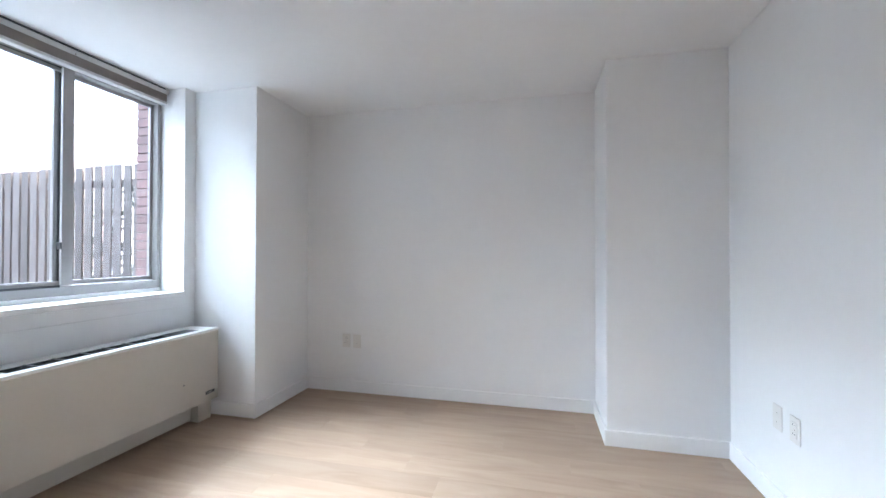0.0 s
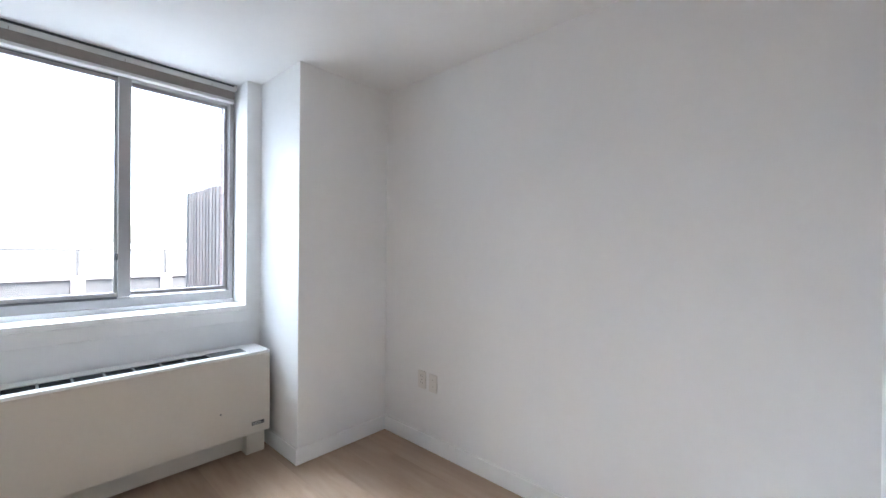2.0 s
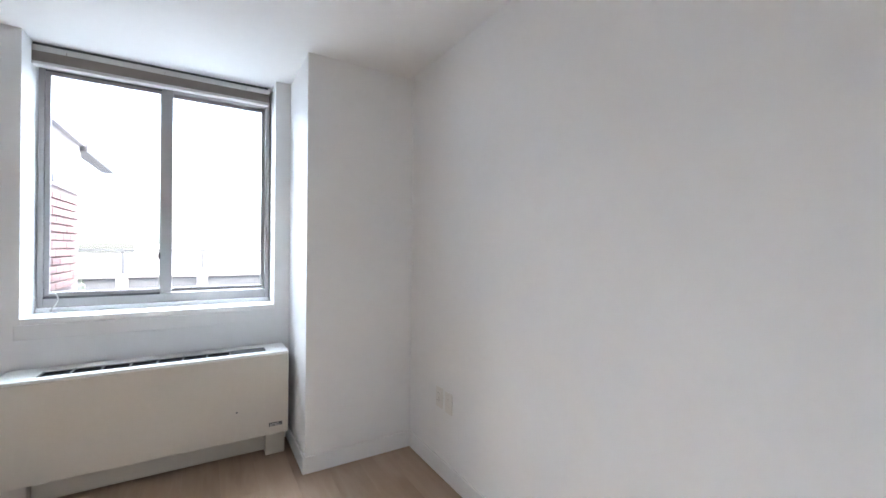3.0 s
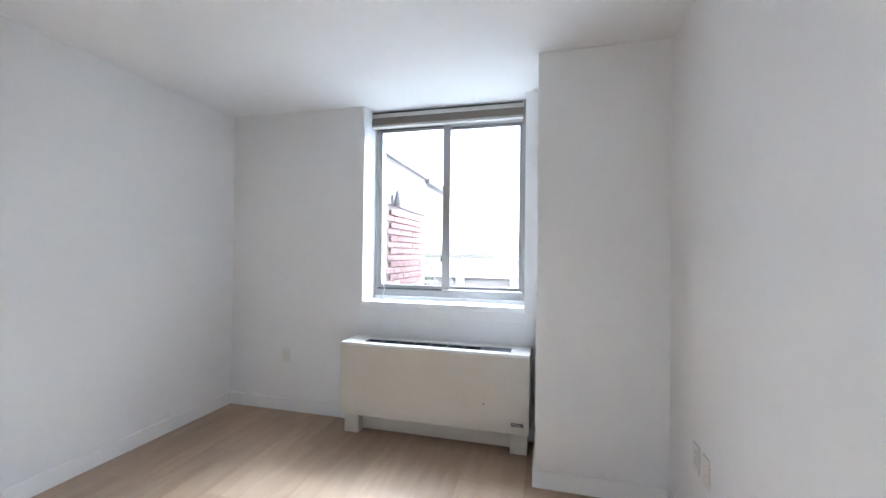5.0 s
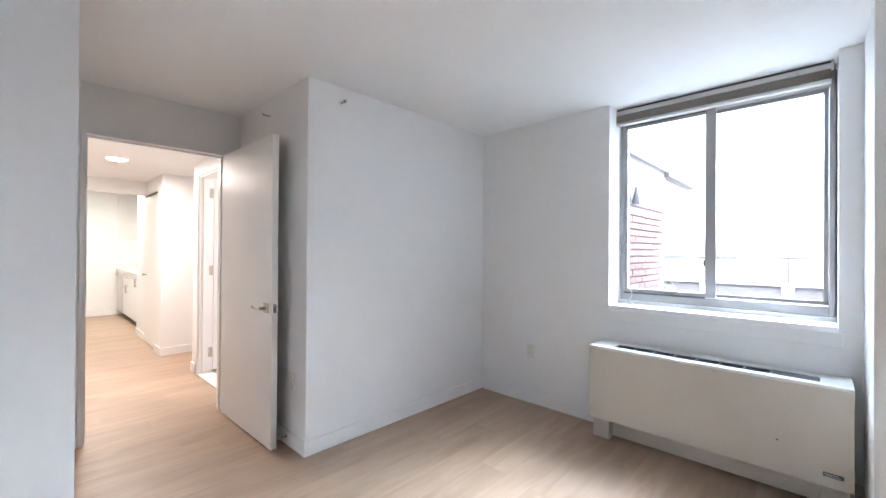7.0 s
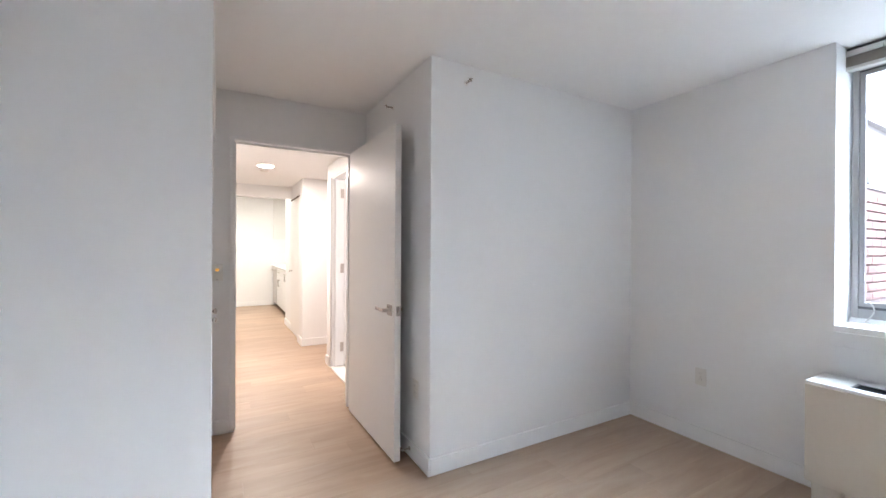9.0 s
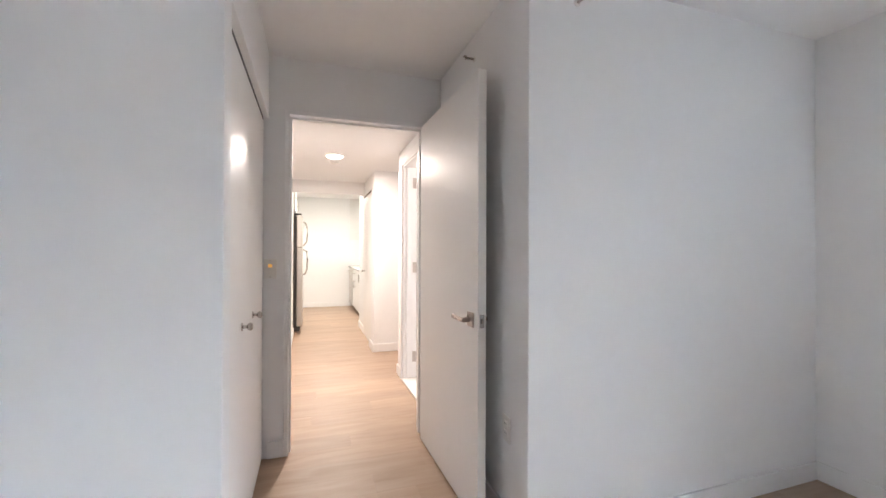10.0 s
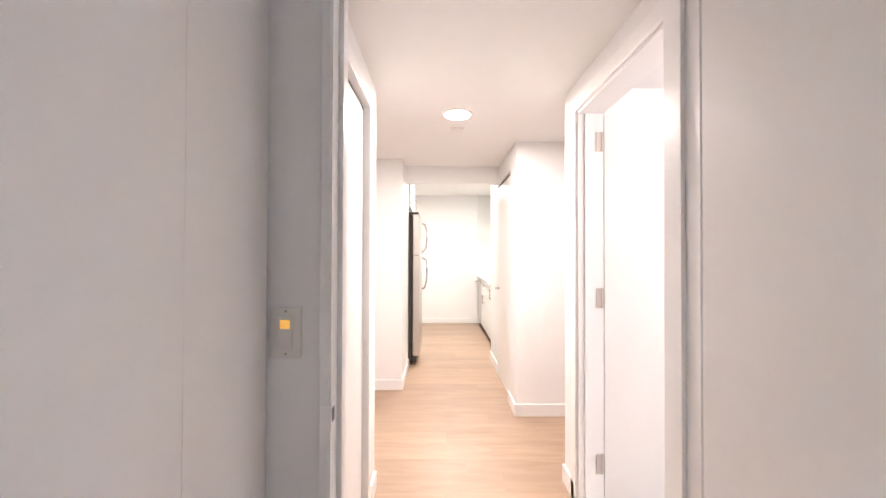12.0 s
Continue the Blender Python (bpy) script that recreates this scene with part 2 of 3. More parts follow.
# ---- plan ----
H = 2.395            # bedroom ceiling
HH = 2.21            # hall ceiling
WX = -1.197          # window wall
CAX, CAY = -0.665, 4.10   # column corner by the window
NY = 4.765           # north wall
DX, DY = 1.727, 4.27  # pier corner
EX = 2.40            # east wall
SEY = 1.727          # wall beside the closet
PX = 1.66            # closet side of the passage
FX, FY = 0.587, 1.60  # corner beside the door
SY = 0.45            # wall with the bedroom door
OX0, OX1, OZ = 0.710, 1.548, 2.055   # bedroom door opening
W0, W1, WZ = 2.793, 4.006, 0.905     # window recess
HR, HL = 0.58, 1.66  # hall sides
T = 0.12

# ---- structure ----


def corner_wall(x0, y0, x1, y1, top):
    """An upright wall block whose outer corner (x1, y1) is softly rounded, as taped plaster is."""
    bm = bmesh.new()
    add_box(bm, (x0, y0, 0), (x1, y1, top))
    edge = [e for e in bm.edges if all(abs(v.co.x - x1) < 1e-4 and abs(v.co.y - y1) < 1e-4 for v in e.verts)]
    bmesh.ops.bevel(bm, geom=edge, offset=0.004, segments=3, profile=0.5, affect="EDGES")
    return bm


solid("wall_west", boxes(((-1.62, FY - T, 0), (WX, W0, H)), ((-1.62, W0, 0), (WX, W1, 0.87)), ((-1.62, W1, 0), (WX, CAY, H))),
      PAINT, "white painted wall with the window recess", "wall")
solid("wall_column", boxes(((-1.62, CAY, 0), (CAX, NY + T, H)), bevel=0.003), PAINT, "white boxed column beside the window", "wall")
solid("wall_north", boxes(((CAX, NY, 0), (DX, NY + T, H))), PAINT, "plain white painted bedroom wall", "wall")
solid("wall_pier", boxes(((DX, DY, 0), (EX + T, NY + T, H)), bevel=0.003), PAINT, "white boxed pier in the bedroom corner", "wall")
solid("wall_east", boxes(((EX, SEY, 0), (EX + T, DY, H))), PAINT, "plain white painted wall with two outlets", "wall")
solid("wall_closet", boxes(((PX, 1.62, 0), (EX + T, SEY, H)), ((PX, SY, 2.02), (PX + 0.1, 1.62, H)), ((EX, SY - T, 0), (EX + T, 1.62, H)), bevel=0.002),
      PAINT, "white wall end and header of the closet", "wall")
solid("wall_south", boxes(((WX, FY - T, 0), (FX - T, FY, H))), PAINT, "plain white painted wall with a sprinkler", "wall")
solid("wall_passage", corner_wall(FX - T, SY - T, FX, FY, H), PAINT, "white passage wall behind the open door", "wall")
solid("wall_door", boxes(((FX, SY - T, 0), (OX0, SY, H)), ((OX0, SY - T, OZ), (OX1, SY, H)), ((OX1, SY - T, 0), (EX, SY, H))),
      PAINT, "white wall around the bedroom doorway", "wall")
solid("ceiling", boxes(((-1.62, SY - T, H), (EX + T, NY + T, H + 0.12))), CEIL, "flat white painted bedroom ceiling", "ceiling")

# hall, bath and kitchen
BY0, BY1 = -0.715, 0.11   # bath door opening
solid("wall_hall_west", boxes(((HR - T, BY1, 0), (HR, SY - T, HH)), ((HR - T, BY0, 2.05), (HR, BY1, HH)), ((HR - T, -0.92, 0), (HR, BY0, HH)),
                              ((-1.2, -0.92, 0), (HR - T, -0.80, HH))), PAINT, "white hall wall with the bathroom doorway", "wall")
HD0, HD1 = -0.62, 0.20    # hall closet opening
solid("wall_hall_east", boxes(((HL, HD1, 0), (HL + T, SY - T, HH)), ((HL, HD0, 2.03), (HL + T, HD1, HH)), ((HL, -0.86, 0), (HL + T, HD0, HH)),
                              ((HL + T, -0.86, 0), (3.6, -0.76, HH)), ((HL + 0.06, HD0, 0.0), (HL + T, HD1, 2.03))), PAINT, "white hall wall with the closet door", "wall")
solid("wall_recess", boxes(((-1.2, -1.838, 0), (-1.1, -0.92, HH)), ((3.6, -2.452, 0), (3.7, -0.76, HH)), ), PAINT, "white end walls of the hall", "wall")
RX = 0.685
solid("wall_utility", boxes(((-1.2, -2.10, 0), (RX, -1.838, HH)), bevel=0.003), PAINT, "white wall block beside the utility closet", "wall")
solid("wall_utility_header", boxes(((RX - T, -2.95, 2.03), (RX, -2.10, HH))), PAINT, "white header over the utility closet door", "wall")
solid("wall_utility_end", boxes(((-0.12, -3.62, 0), (0.655, -2.95, 2.4))), PAINT, "white wall block beside the kitchen cabinets", "wall")
solid("wall_utility_back", boxes(((-0.12, -2.95, 0), (0.0, -2.1, HH))), PAINT, "white back wall of the utility closet", "wall")
solid("wall_kitchen_pier", boxes(((HL, -3.22, 0), (3.7, -2.452, 2.4)), bevel=0.003), PAINT, "white wall end beside the refrigerator", "wall")
solid("wall_kitchen", boxes(((-0.12, -6.1, 0), (0.0, -3.62, 2.4)), ((-0.12, -6.22, 0), (2.5, -6.1, 2.4)), ((2.38, -6.1, 0), (2.5, -3.22, 2.4))),
      PAINT, "white kitchen walls with a low baseboard", "wall")
solid("kitchen_header", boxes(((0.5, -2.86, 2.035), (HL, -2.76, 2.4)), bevel=0.002), PAINT, "white dropped header before the kitchen", "wall")
solid("ceiling_hall", boxes(((-1.2, -2.76, HH), (3.7, SY - T, HH + 0.1))), CEIL, "flat white painted hall ceiling", "ceiling")
solid("ceiling_kitchen", boxes(((-0.12, -6.22, 2.4), (2.5, -2.76, 2.5))), CEIL, "flat white painted kitchen ceiling", "ceiling")
solid("wall_bath", boxes(((-1.6, -0.92, 0), (-1.5, FY - T, 2.3)), ((-1.5, FY - T - 0.05, 0), (FX - T, FY - T, 2.3))), PAINT, "white bathroom walls", "wall")
solid("ceiling_bath", boxes(((-1.6, -0.92, HH + 0.11), (HR - T, FY - T, HH + 0.2)), ), CEIL, "white bathroom ceiling", "ceiling")

# baseboards
BH, BT = 0.098, 0.014


def skirting(name, runs, label):
    """Runs of (x0, y0, x1, y1): thin upright boards with an eased top edge."""
    ob = thing(name, pose(0, 0, 0), label, "baseboard", kind="structure")
    for x0, y0, x1, y1 in runs:
        part("board", boxes(((x0, y0, 0.0005), (x1, y1, BH)), bevel=0.003), TRIM, ob)
    return ob


skirting("baseboard", [
    (WX, FY, WX + BT, CAY), (WX + BT, CAY - BT, CAX + BT, CAY), (CAX, CAY, CAX + BT, NY), (CAX + BT, NY - BT, DX - BT, NY),
    (DX - BT, DY, DX, NY), (DX - BT, DY - BT, EX, DY), (EX - BT, SEY + BT, EX, DY - BT), (PX - BT, SEY, EX, SEY + BT), (PX - BT, 1.625, PX, SEY),
    (WX + BT, FY, FX, FY + BT), (FX, SY + BT, FX + BT, FY + BT), (FX, SY, 0.70, SY + BT), (1.572, SY, PX, SY + BT)], "white painted baseboard along the bedroom walls")
skirting("baseboard_hall", [
    (HR, -0.92 - BT, HR + BT, -0.735), (-1.1, -0.92 - BT, HR, -0.92), (-1.1, -1.838, RX, -1.838 + BT), (RX, -2.16, RX + BT, -1.838 + BT), (0.655, -3.62, 0.655 + BT, -3.0),
    (HL - BT, -0.86, HL, -0.72), (HL - BT, -2.452, 3.6, -2.452 + BT), (HL - BT, -3.22, HL, -2.452), (0.60, -6.1, 2.38, -6.1 + BT), (HL - BT, 0.27, HL, 0.32), (HR, 0.18, HR + BT, 0.32)],
         "white painted baseboard along the hall")

# ---- window ----
win = thing("window_1", pose(0, 0, 0), "grey aluminium sliding window with two panes", "window", kind="structure")
fx0, fx1 = -1.50, -1.405
part("window_frame", boxes(((fx0, W0 + 0.008, 0.93), (fx1, W0 + 0.035, H)), ((fx0, W1 - 0.035, 0.93), (fx1, W1 - 0.008, H)), ((fx0, W0 + 0.035, 0.93), (fx1, W1 - 0.035, 0.988)),
                           ((fx0, W0 + 0.035, 2.275), (fx1, W1 - 0.035, H)), bevel=0.003), ALU, win, "grey anodised aluminium frame")
MY = 3.40


def sash(y0, y1, x, name, stile=0.022):
    s = part(name, boxes(((x - 0.012, y0, 0.992), (x + 0.012, y0 + stile, 2.272)), ((x - 0.012, y1 - 0.022, 0.992), (x + 0.012, y1, 2.272)),
                         ((x - 0.012, y0 + stile, 0.992), (x + 0.012, y1 - 0.022, 1.018)), ((x - 0.012, y0 + stile, 2.250), (x + 0.012, y1 - 0.022, 2.272)), bevel=0.002), ALU, win)
    g = part("pane", boxes(((x - 0.003, y0 + 0.02, 1.016), (x + 0.003, y1 - 0.02, 2.252))), GLASS, s)
    g.visible_shadow = False
    return s


sash(W0 + 0.036, MY + 0.012, -1.425, "sash")
sash(MY - 0.045, W1 - 0.036, -1.460, "sash", 0.032)
part("gasket", boxes(((-1.4045, W0 + 0.036, 0.981), (-1.398, MY - 0.036, 0.994)), bevel=0.001), ALU_DARK, win, "dark rubber gasket below the sliding sash")
part("gasket", boxes(((-1.437, W0 + 0.036, 2.268), (-1.41, MY, 2.276))), ALU_DARK, win)
part("latch", boxes(((-1.410, MY - 0.046, 1.205), (-1.388, MY - 0.0345, 1.245)), bevel=0.002), ALU_DARK, win, "small dark sash latch")
part("interlock", boxes(((-1.447, MY - 0.029, 0.994), (-1.438, MY + 0.002, 2.27))), ALU_DARK, win, "dark interlock between the sashes")
part("mullion", boxes(((-1.412, MY - 0.034, 0.99), (-1.392, MY + 0.026, 2.275)), bevel=0.003), ALU, win)
part("window_sill", boxes(((-1.405, W0, 0.872), (WX + 0.012, W1, WZ)), ((-1.50, W0, 0.872), (-1.405, W1, 0.93)), bevel=0.004), TRIM, win, "white painted sill board")
part("apron", boxes(((WX, W0 - 0.02, 0.795), (WX + 0.007, W1 + 0.02, 0.871)), bevel=0.002), PAINT, win, "thin white apron board below the sill")

blind = thing("window_blind", pose(-1.355, 3.385, 0), "raised grey-brown slatted blind with pale rails", "blind")
bl = 0.598
part("headrail", boxes(((-0.022, -bl, 2.345), (0.022, bl, 2.378)), bevel=0.004), RAIL, blind, "pale headrail under the ceiling")
for k in range(13):
    z = 2.291 + k * 0.0041
    dx = 0.0015 * math.sin(k * 2.3)
    part("slat", boxes(((-0.024 + dx, -bl + 0.006, z), (0.024 + dx, bl - 0.006, z + 0.0032))), SLAT, blind)
part("bottom_rail", boxes(((-0.024, -bl + 0.004, 2.270), (0.025, bl - 0.004, 2.2895)), bevel=0.004), RAIL, blind, "pale bottom rail")
# dark-coloured strip gives the gap under the ceiling its shadow
part("shadow_strip", boxes(((-0.026, -bl, 2.379), (0.010, bl, 2.394))), ALU_DARK, blind, "dark strip drawn as the shadow above the headrail")
for y in (-0.45, 0.0, 0.45):
    part("ladder_cord", boxes(((0.0255, y - 0.0015, 2.285), (0.027, y + 0.0015, 2.36))), SLAT, blind)
for y in (-bl, bl):
    part("end_bracket", boxes(((-0.026, y - 0.006, 2.350), (0.028, y + 0.006, 2.393)), bevel=0.002), RAIL, blind)
cord = [(-1.385, 2.875 + 0.02 * math.sin(a * 1.9), 1.02 - 0.112 * min(1.0, a / 2.0) + 0.006) for a in [0.25 * k for k in range(9)]]
cord += [(-1.385 + 0.03 * k, 2.90 - 0.015 * k + 0.02 * math.sin(k), 0.9095) for k in range(1, 5)]
tagged(new("blind_cord", mesh("blind_cord", tube(cord, 0.0035), RAIL, True)), "thin white looped blind cord on the sill", "cord")

# ---- fan coil unit ----
fc = thing("fan_coil_unit", pose(WX, 2.757, 0), "cream enamelled fan coil unit on two feet", "heater")
D, L, ZT, ZB = 0.259, 1.300, 0.645, 0.144
gx0, gx1, gy0, gy1 = 0.096, 0.205, 0.150, 1.178
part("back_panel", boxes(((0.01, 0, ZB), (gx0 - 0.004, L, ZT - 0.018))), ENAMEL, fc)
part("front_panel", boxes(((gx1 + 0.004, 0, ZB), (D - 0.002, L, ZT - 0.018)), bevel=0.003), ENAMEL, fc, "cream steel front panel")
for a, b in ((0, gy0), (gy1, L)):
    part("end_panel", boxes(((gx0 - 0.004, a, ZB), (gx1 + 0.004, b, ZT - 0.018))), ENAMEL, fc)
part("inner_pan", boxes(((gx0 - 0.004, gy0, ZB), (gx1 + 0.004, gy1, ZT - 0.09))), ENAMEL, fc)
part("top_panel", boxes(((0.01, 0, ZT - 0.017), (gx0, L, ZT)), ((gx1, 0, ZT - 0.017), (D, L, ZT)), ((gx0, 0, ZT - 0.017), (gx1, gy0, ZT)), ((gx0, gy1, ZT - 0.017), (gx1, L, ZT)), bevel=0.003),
     ENAMEL_TOP, fc, "steel top panel, lighter than the front")
grille = part("grille", boxes(((gx0 - 0.003, gy0, ZT - 0.089), (gx1 + 0.003, gy1, ZT - 0.006))), BLACK, fc, "black air outlet grille")
cells = 7
cell = (gy1 - gy0 - 0.2) / cells
for k in range(cells + 1):
    y = gy0 + k * cell
    part("bar", boxes(((gx0, y, ZT - 0.0058), (gx1, y + 0.010, ZT - 0.002)), bevel=0.001), GREYBAR, grille)
part("control_flap", boxes(((gx0 + 0.002, gy1 - 0.188, ZT - 0.0056), (gx1 - 0.002, gy1 - 0.003, ZT - 0.001)), bevel=0.001), DARKGREY, fc, "dark grey control flap")
for y in (0.012, L - 0.122):
    part("foot", boxes(((0.05, y, 0.0005), (D - 0.050, y + 0.110, ZB)), bevel=0.003), ENAMEL, fc)
part("kick_panel", boxes(((0.125, 0.123, 0.012), (0.148, L - 0.123, ZB)), bevel=0.002), ENAMEL, fc, "recessed cream kick panel near the floor")
part("dent", turned([(0.006, 0.0), (0.0045, 0.0012), (0.001, 0.0016)], 10, "x"), GREYBAR, fc, "small scuff on the front panel").location = (D - 0.002, L - 0.285, 0.315)
badge = part("badge", boxes(((D - 0.002, L - 0.110, 0.195), (D + 0.0015, L - 0.036, 0.216)), bevel=0.0006), DARKGREY, fc, "small dark maker's badge")
part("bar", boxes(((D + 0.0015, L - 0.106, 0.208), (D + 0.0022, L - 0.055, 0.2105))), PLASTIC, badge)
part("bar", boxes(((D + 0.0015, L - 0.106, 0.2), (D + 0.0022, L - 0.046, 0.202))), PLASTIC, badge)

# ---- outlets, switch, sprinklers ----


def wall_plate(name, m, label, category, style):
    """A cover plate in its own x-z plane, facing -y."""
    ob = thing(name, m, label, category)
    part("plate", boxes(((-0.035, -0.006, -0.057), (0.035, 0, 0.057)), bevel=0.002), PLASTIC, ob)
    if style == "duplex":
        for z in (-0.020, 0.020):
            r = part("receptacle", boxes(((-0.0165, -0.0085, z - 0.0145), (0.0165, -0.005, z + 0.0145)), bevel=0.001), PLASTIC, ob)
            for x, h in ((-0.007, 0.004), (0.007, 0.0033)):
                part("slot", boxes(((x - 0.0012, -0.0089, z - h + 0.003), (x + 0.0012, -0.0084, z + h + 0.003))), SLOT, r)
    if style == "switch":
        r = part("rocker", boxes(((-0.0165, -0.0095, -0.034), (0.0165, -0.005, 0.034)), bevel=0.0015), PLASTIC, ob)
        part("pilot_lens", boxes(((-0.011, -0.0108, 0.009), (0.011, -0.0094, 0.029)), bevel=0.0005), AMBER, r, "small amber pilot light")
    for z in ((-0.048, 0.048) if style == "switch" else (0,) if style == "duplex" else (-0.021, 0.021)):
        part("screw", turned([(0.003, -0.0066), (0.003, -0.0055)], 10, "y"), NICKEL, ob).location.z = z
    return ob


wall_plate("wall_outlet", pose(WX, 2.13, 0.44, 0, 0, 90), "white duplex outlet on the window wall", "outlet", "duplex")
wall_plate("wall_outlet", pose(-0.288, NY, 0.436), "white duplex outlet low on the bedroom wall", "outlet", "duplex")
wall_plate("blank_plate", pose(-0.188, NY, 0.432), "blank white cover plate beside an outlet", "cover plate", "blank")
wall_plate("blank_plate", pose(EX, 3.80, 0.425, 0, 0, -90), "white cable plate beside an outlet", "cover plate", "blank")
wall_plate("wall_outlet", pose(EX, 3.67, 0.42, 0, 0, -90), "white duplex outlet on the plain wall", "outlet", "duplex")
wall_plate("wall_outlet", pose(FX, 1.42, 0.44, 0, 0, 90), "white duplex outlet behind the open door", "outlet", "duplex")
wall_plate("light_switch", pose(1.648, SY, 1.121, 0, 0, 180), "white rocker light switch with amber pilot light", "switch", "switch")


def sprinkler(m):
    """A sidewall sprinkler head that points along -y from the wall."""
    ob = thing("fire_sprinkler", m, "small nickel sidewall fire sprinkler head", "sprinkler", "fire sprinklers")
    part("escutcheon", turned([(0.021, 0), (0.021, -0.002), (0.014, -0.006), (0.010, -0.008)], 20, "y"), PLASTIC, ob, "", True)
    part("body", turned([(0.009, -0.008), (0.009, -0.03), (0.006, -0.034)], 14, "y"), NICKEL, ob, "", True)
    for s in (-1, 1):
        part("arm", tube([(s * 0.007, -0.03, 0), (s * 0.014, -0.043, 0), (s * 0.011, -0.058, 0), (0, -0.066, 0)], 0.0028), NICKEL, ob, "", True)
    part("bulb", turned([(0.0025, -0.034), (0.0032, -0.047), (0.0025, -0.062)], 8, "y"), SLOT, ob)
    ob.scale = (0.75, 0.75, 0.75)
    part("deflector", boxes(((-0.014, -0.068, -0.010), (0.014, -0.0655, 0.008)), ((-0.014, -0.084, 0.008), (0.014, -0.0655, 0.0105)), bevel=0.0006), NICKEL, ob)
    return ob


sprinkler(pose(0.354, FY, 2.284, 0, 0, 180))
sprinkler(pose(FX, 1.036, 2.268, 0, 0, 90))

# ---- bedroom doorway and door ----
dr = thing("door_frame_1", pose(0, 0, 0), "white painted metal frame of the bedroom doorway", "door frame", kind="structure")
cw = 0.022
part("casing", boxes(((OX0 - cw, SY, 0.0005), (OX0, SY + 0.012, OZ + cw)), ((OX1, SY, 0.0005), (OX1 + cw, SY + 0.012, OZ + cw)), ((OX0, SY, OZ), (OX1, SY + 0.012, OZ + cw)), bevel=0.002), TRIM, dr)
part("jamb", boxes(((OX0, SY - T - 0.012, 0.0005), (OX0 + 0.004, SY + 0.012, OZ)), ((OX1 - 0.004, SY - T - 0.012, 0.0005), (OX1, SY + 0.012, OZ)), ((OX0, SY - T - 0.012, OZ - 0.004), (OX1, SY + 0.012, OZ))), TRIM, dr)
part("stop", boxes(((OX0 + 0.004, SY - 0.075, 0.0005), (OX0 + 0.016, SY - 0.04, OZ - 0.004)), ((OX1 - 0.016, SY - 0.075, 0.0005), (OX1 - 0.004, SY - 0.04, OZ - 0.004)),
                   ((OX0 + 0.016, SY - 0.075, OZ - 0.016), (OX1 - 0.016, SY - 0.04, OZ - 0.004)), bevel=0.001), TRIM, dr)
part("casing", boxes(((OX1, SY - T - 0.012, 0.0005), (OX1 + cw, SY - T, OZ + cw)), ((OX0 - cw, SY - T - 0.012, 0.0005), (OX0, SY - T, OZ + cw)), ((OX0, SY - T - 0.012, OZ), (OX1, SY - T, OZ + cw)), bevel=0.002), TRIM, dr)
strike = part("strike_plate", boxes(((OX1 - 0.0055, SY - 0.034, 0.905), (OX1 - 0.0038, SY + 0.011, 0.965)), ((OX1 - 0.0055, SY + 0.012, 0.912), (OX1 + 0.019, SY + 0.0145, 0.958)), bevel=0.0006), TRIM, dr, "painted strike plate with a curved lip")
part("slot", boxes(((OX1 - 0.0062, SY - 0.012, 0.922), (OX1 - 0.0056, SY + 0.008, 0.952))), SLOT, strike, "dark latch hole")

# open leaf: its own x runs from the hinges to the free edge, its -y side faces the room
ang = math.degrees(math.atan2(1.394 - 0.505, 0.719 - 0.738))
leaf = thing("door_1", pose(0.738, 0.505, 0, 0, 0, ang), "white flush bedroom door standing wide open", "door", kind="structure")
DL, DT = 0.890, 0.040
part("leaf", boxes(((0, 0, 0.012), (DL, DT, 2.042)), bevel=0.002), DOOR, leaf, "white painted flush leaf")
hz = 0.918


def lever(parent, side):
    y, s = (0, -1) if side < 0 else (DT, 0.7)
    h = part("lever_handle", merged(boxes(((DL - 0.103, y, hz - 0.033), (DL - 0.037, y + s * 0.009, hz + 0.033)), bevel=0.002),
                                    boxes(((DL - 0.081, y + s * 0.009, hz - 0.011), (DL - 0.059, y + s * 0.048, hz + 0.011)), bevel=0.004),
                                    boxes(((DL - 0.193, y + s * 0.040, hz - 0.010), (DL - 0.059, y + s * 0.053, hz + 0.010)), bevel=0.004)), NICKEL, parent, "satin nickel lever on a square rose")
    return h


lever(leaf, -1)
lever(leaf, 1)
part("latch_plate", boxes(((DL, 0.009, hz - 0.029), (DL + 0.0018, DT - 0.009, hz + 0.029)), bevel=0.0005), CHROME, leaf, "steel latch plate on the edge")
part("latch_bolt", boxes(((DL, 0.015, hz - 0.009), (DL + 0.010, DT - 0.016, hz + 0.009)), bevel=0.003), NICKEL, leaf)
for z in (0.25, 1.05, 1.85):
    part("hinge", turned([(0.007, z - 0.05), (0.007, z + 0.05)], 12), NICKEL, leaf).location = (0.012, 0.046, 0)
stop = thing("door_stop", pose(FX + BT, 1.36, 0.055, 0, 0, 90), "small nickel door stop on the baseboard", "door stop")
part("base", turned([(0.012, 0), (0.012, -0.004), (0.006, -0.006)], 14, "y"), NICKEL, stop)
part("rod", turned([(0.004, -0.005), (0.004, -0.040)], 10, "y"), NICKEL, stop)
part("rubber_tip", turned([(0.008, -0.040), (0.008, -0.052), (0.005, -0.055)], 12, "y"), PLASTIC, stop)

# ---- bedroom closet ----
CX = 1.688
cl = thing("closet_door", pose(CX, 0, 0), "white four-panel bifold closet doors, closed", "closet door", kind="structure")
c0, c1 = 0.462, 1.612
pw = (c1 - c0) / 4
for k in range(4):
    part("panel", boxes(((0, c0 + k * pw + 0.0002, 0.012), (0.034, c0 + (k + 1) * pw - 0.0002, 1.992)), bevel=0.0004), DOOR, cl)
part("track", boxes(((0.002, c0, 1.994), (0.03, c1, 2.019))), SLOT, cl, "dark overhead track gap")


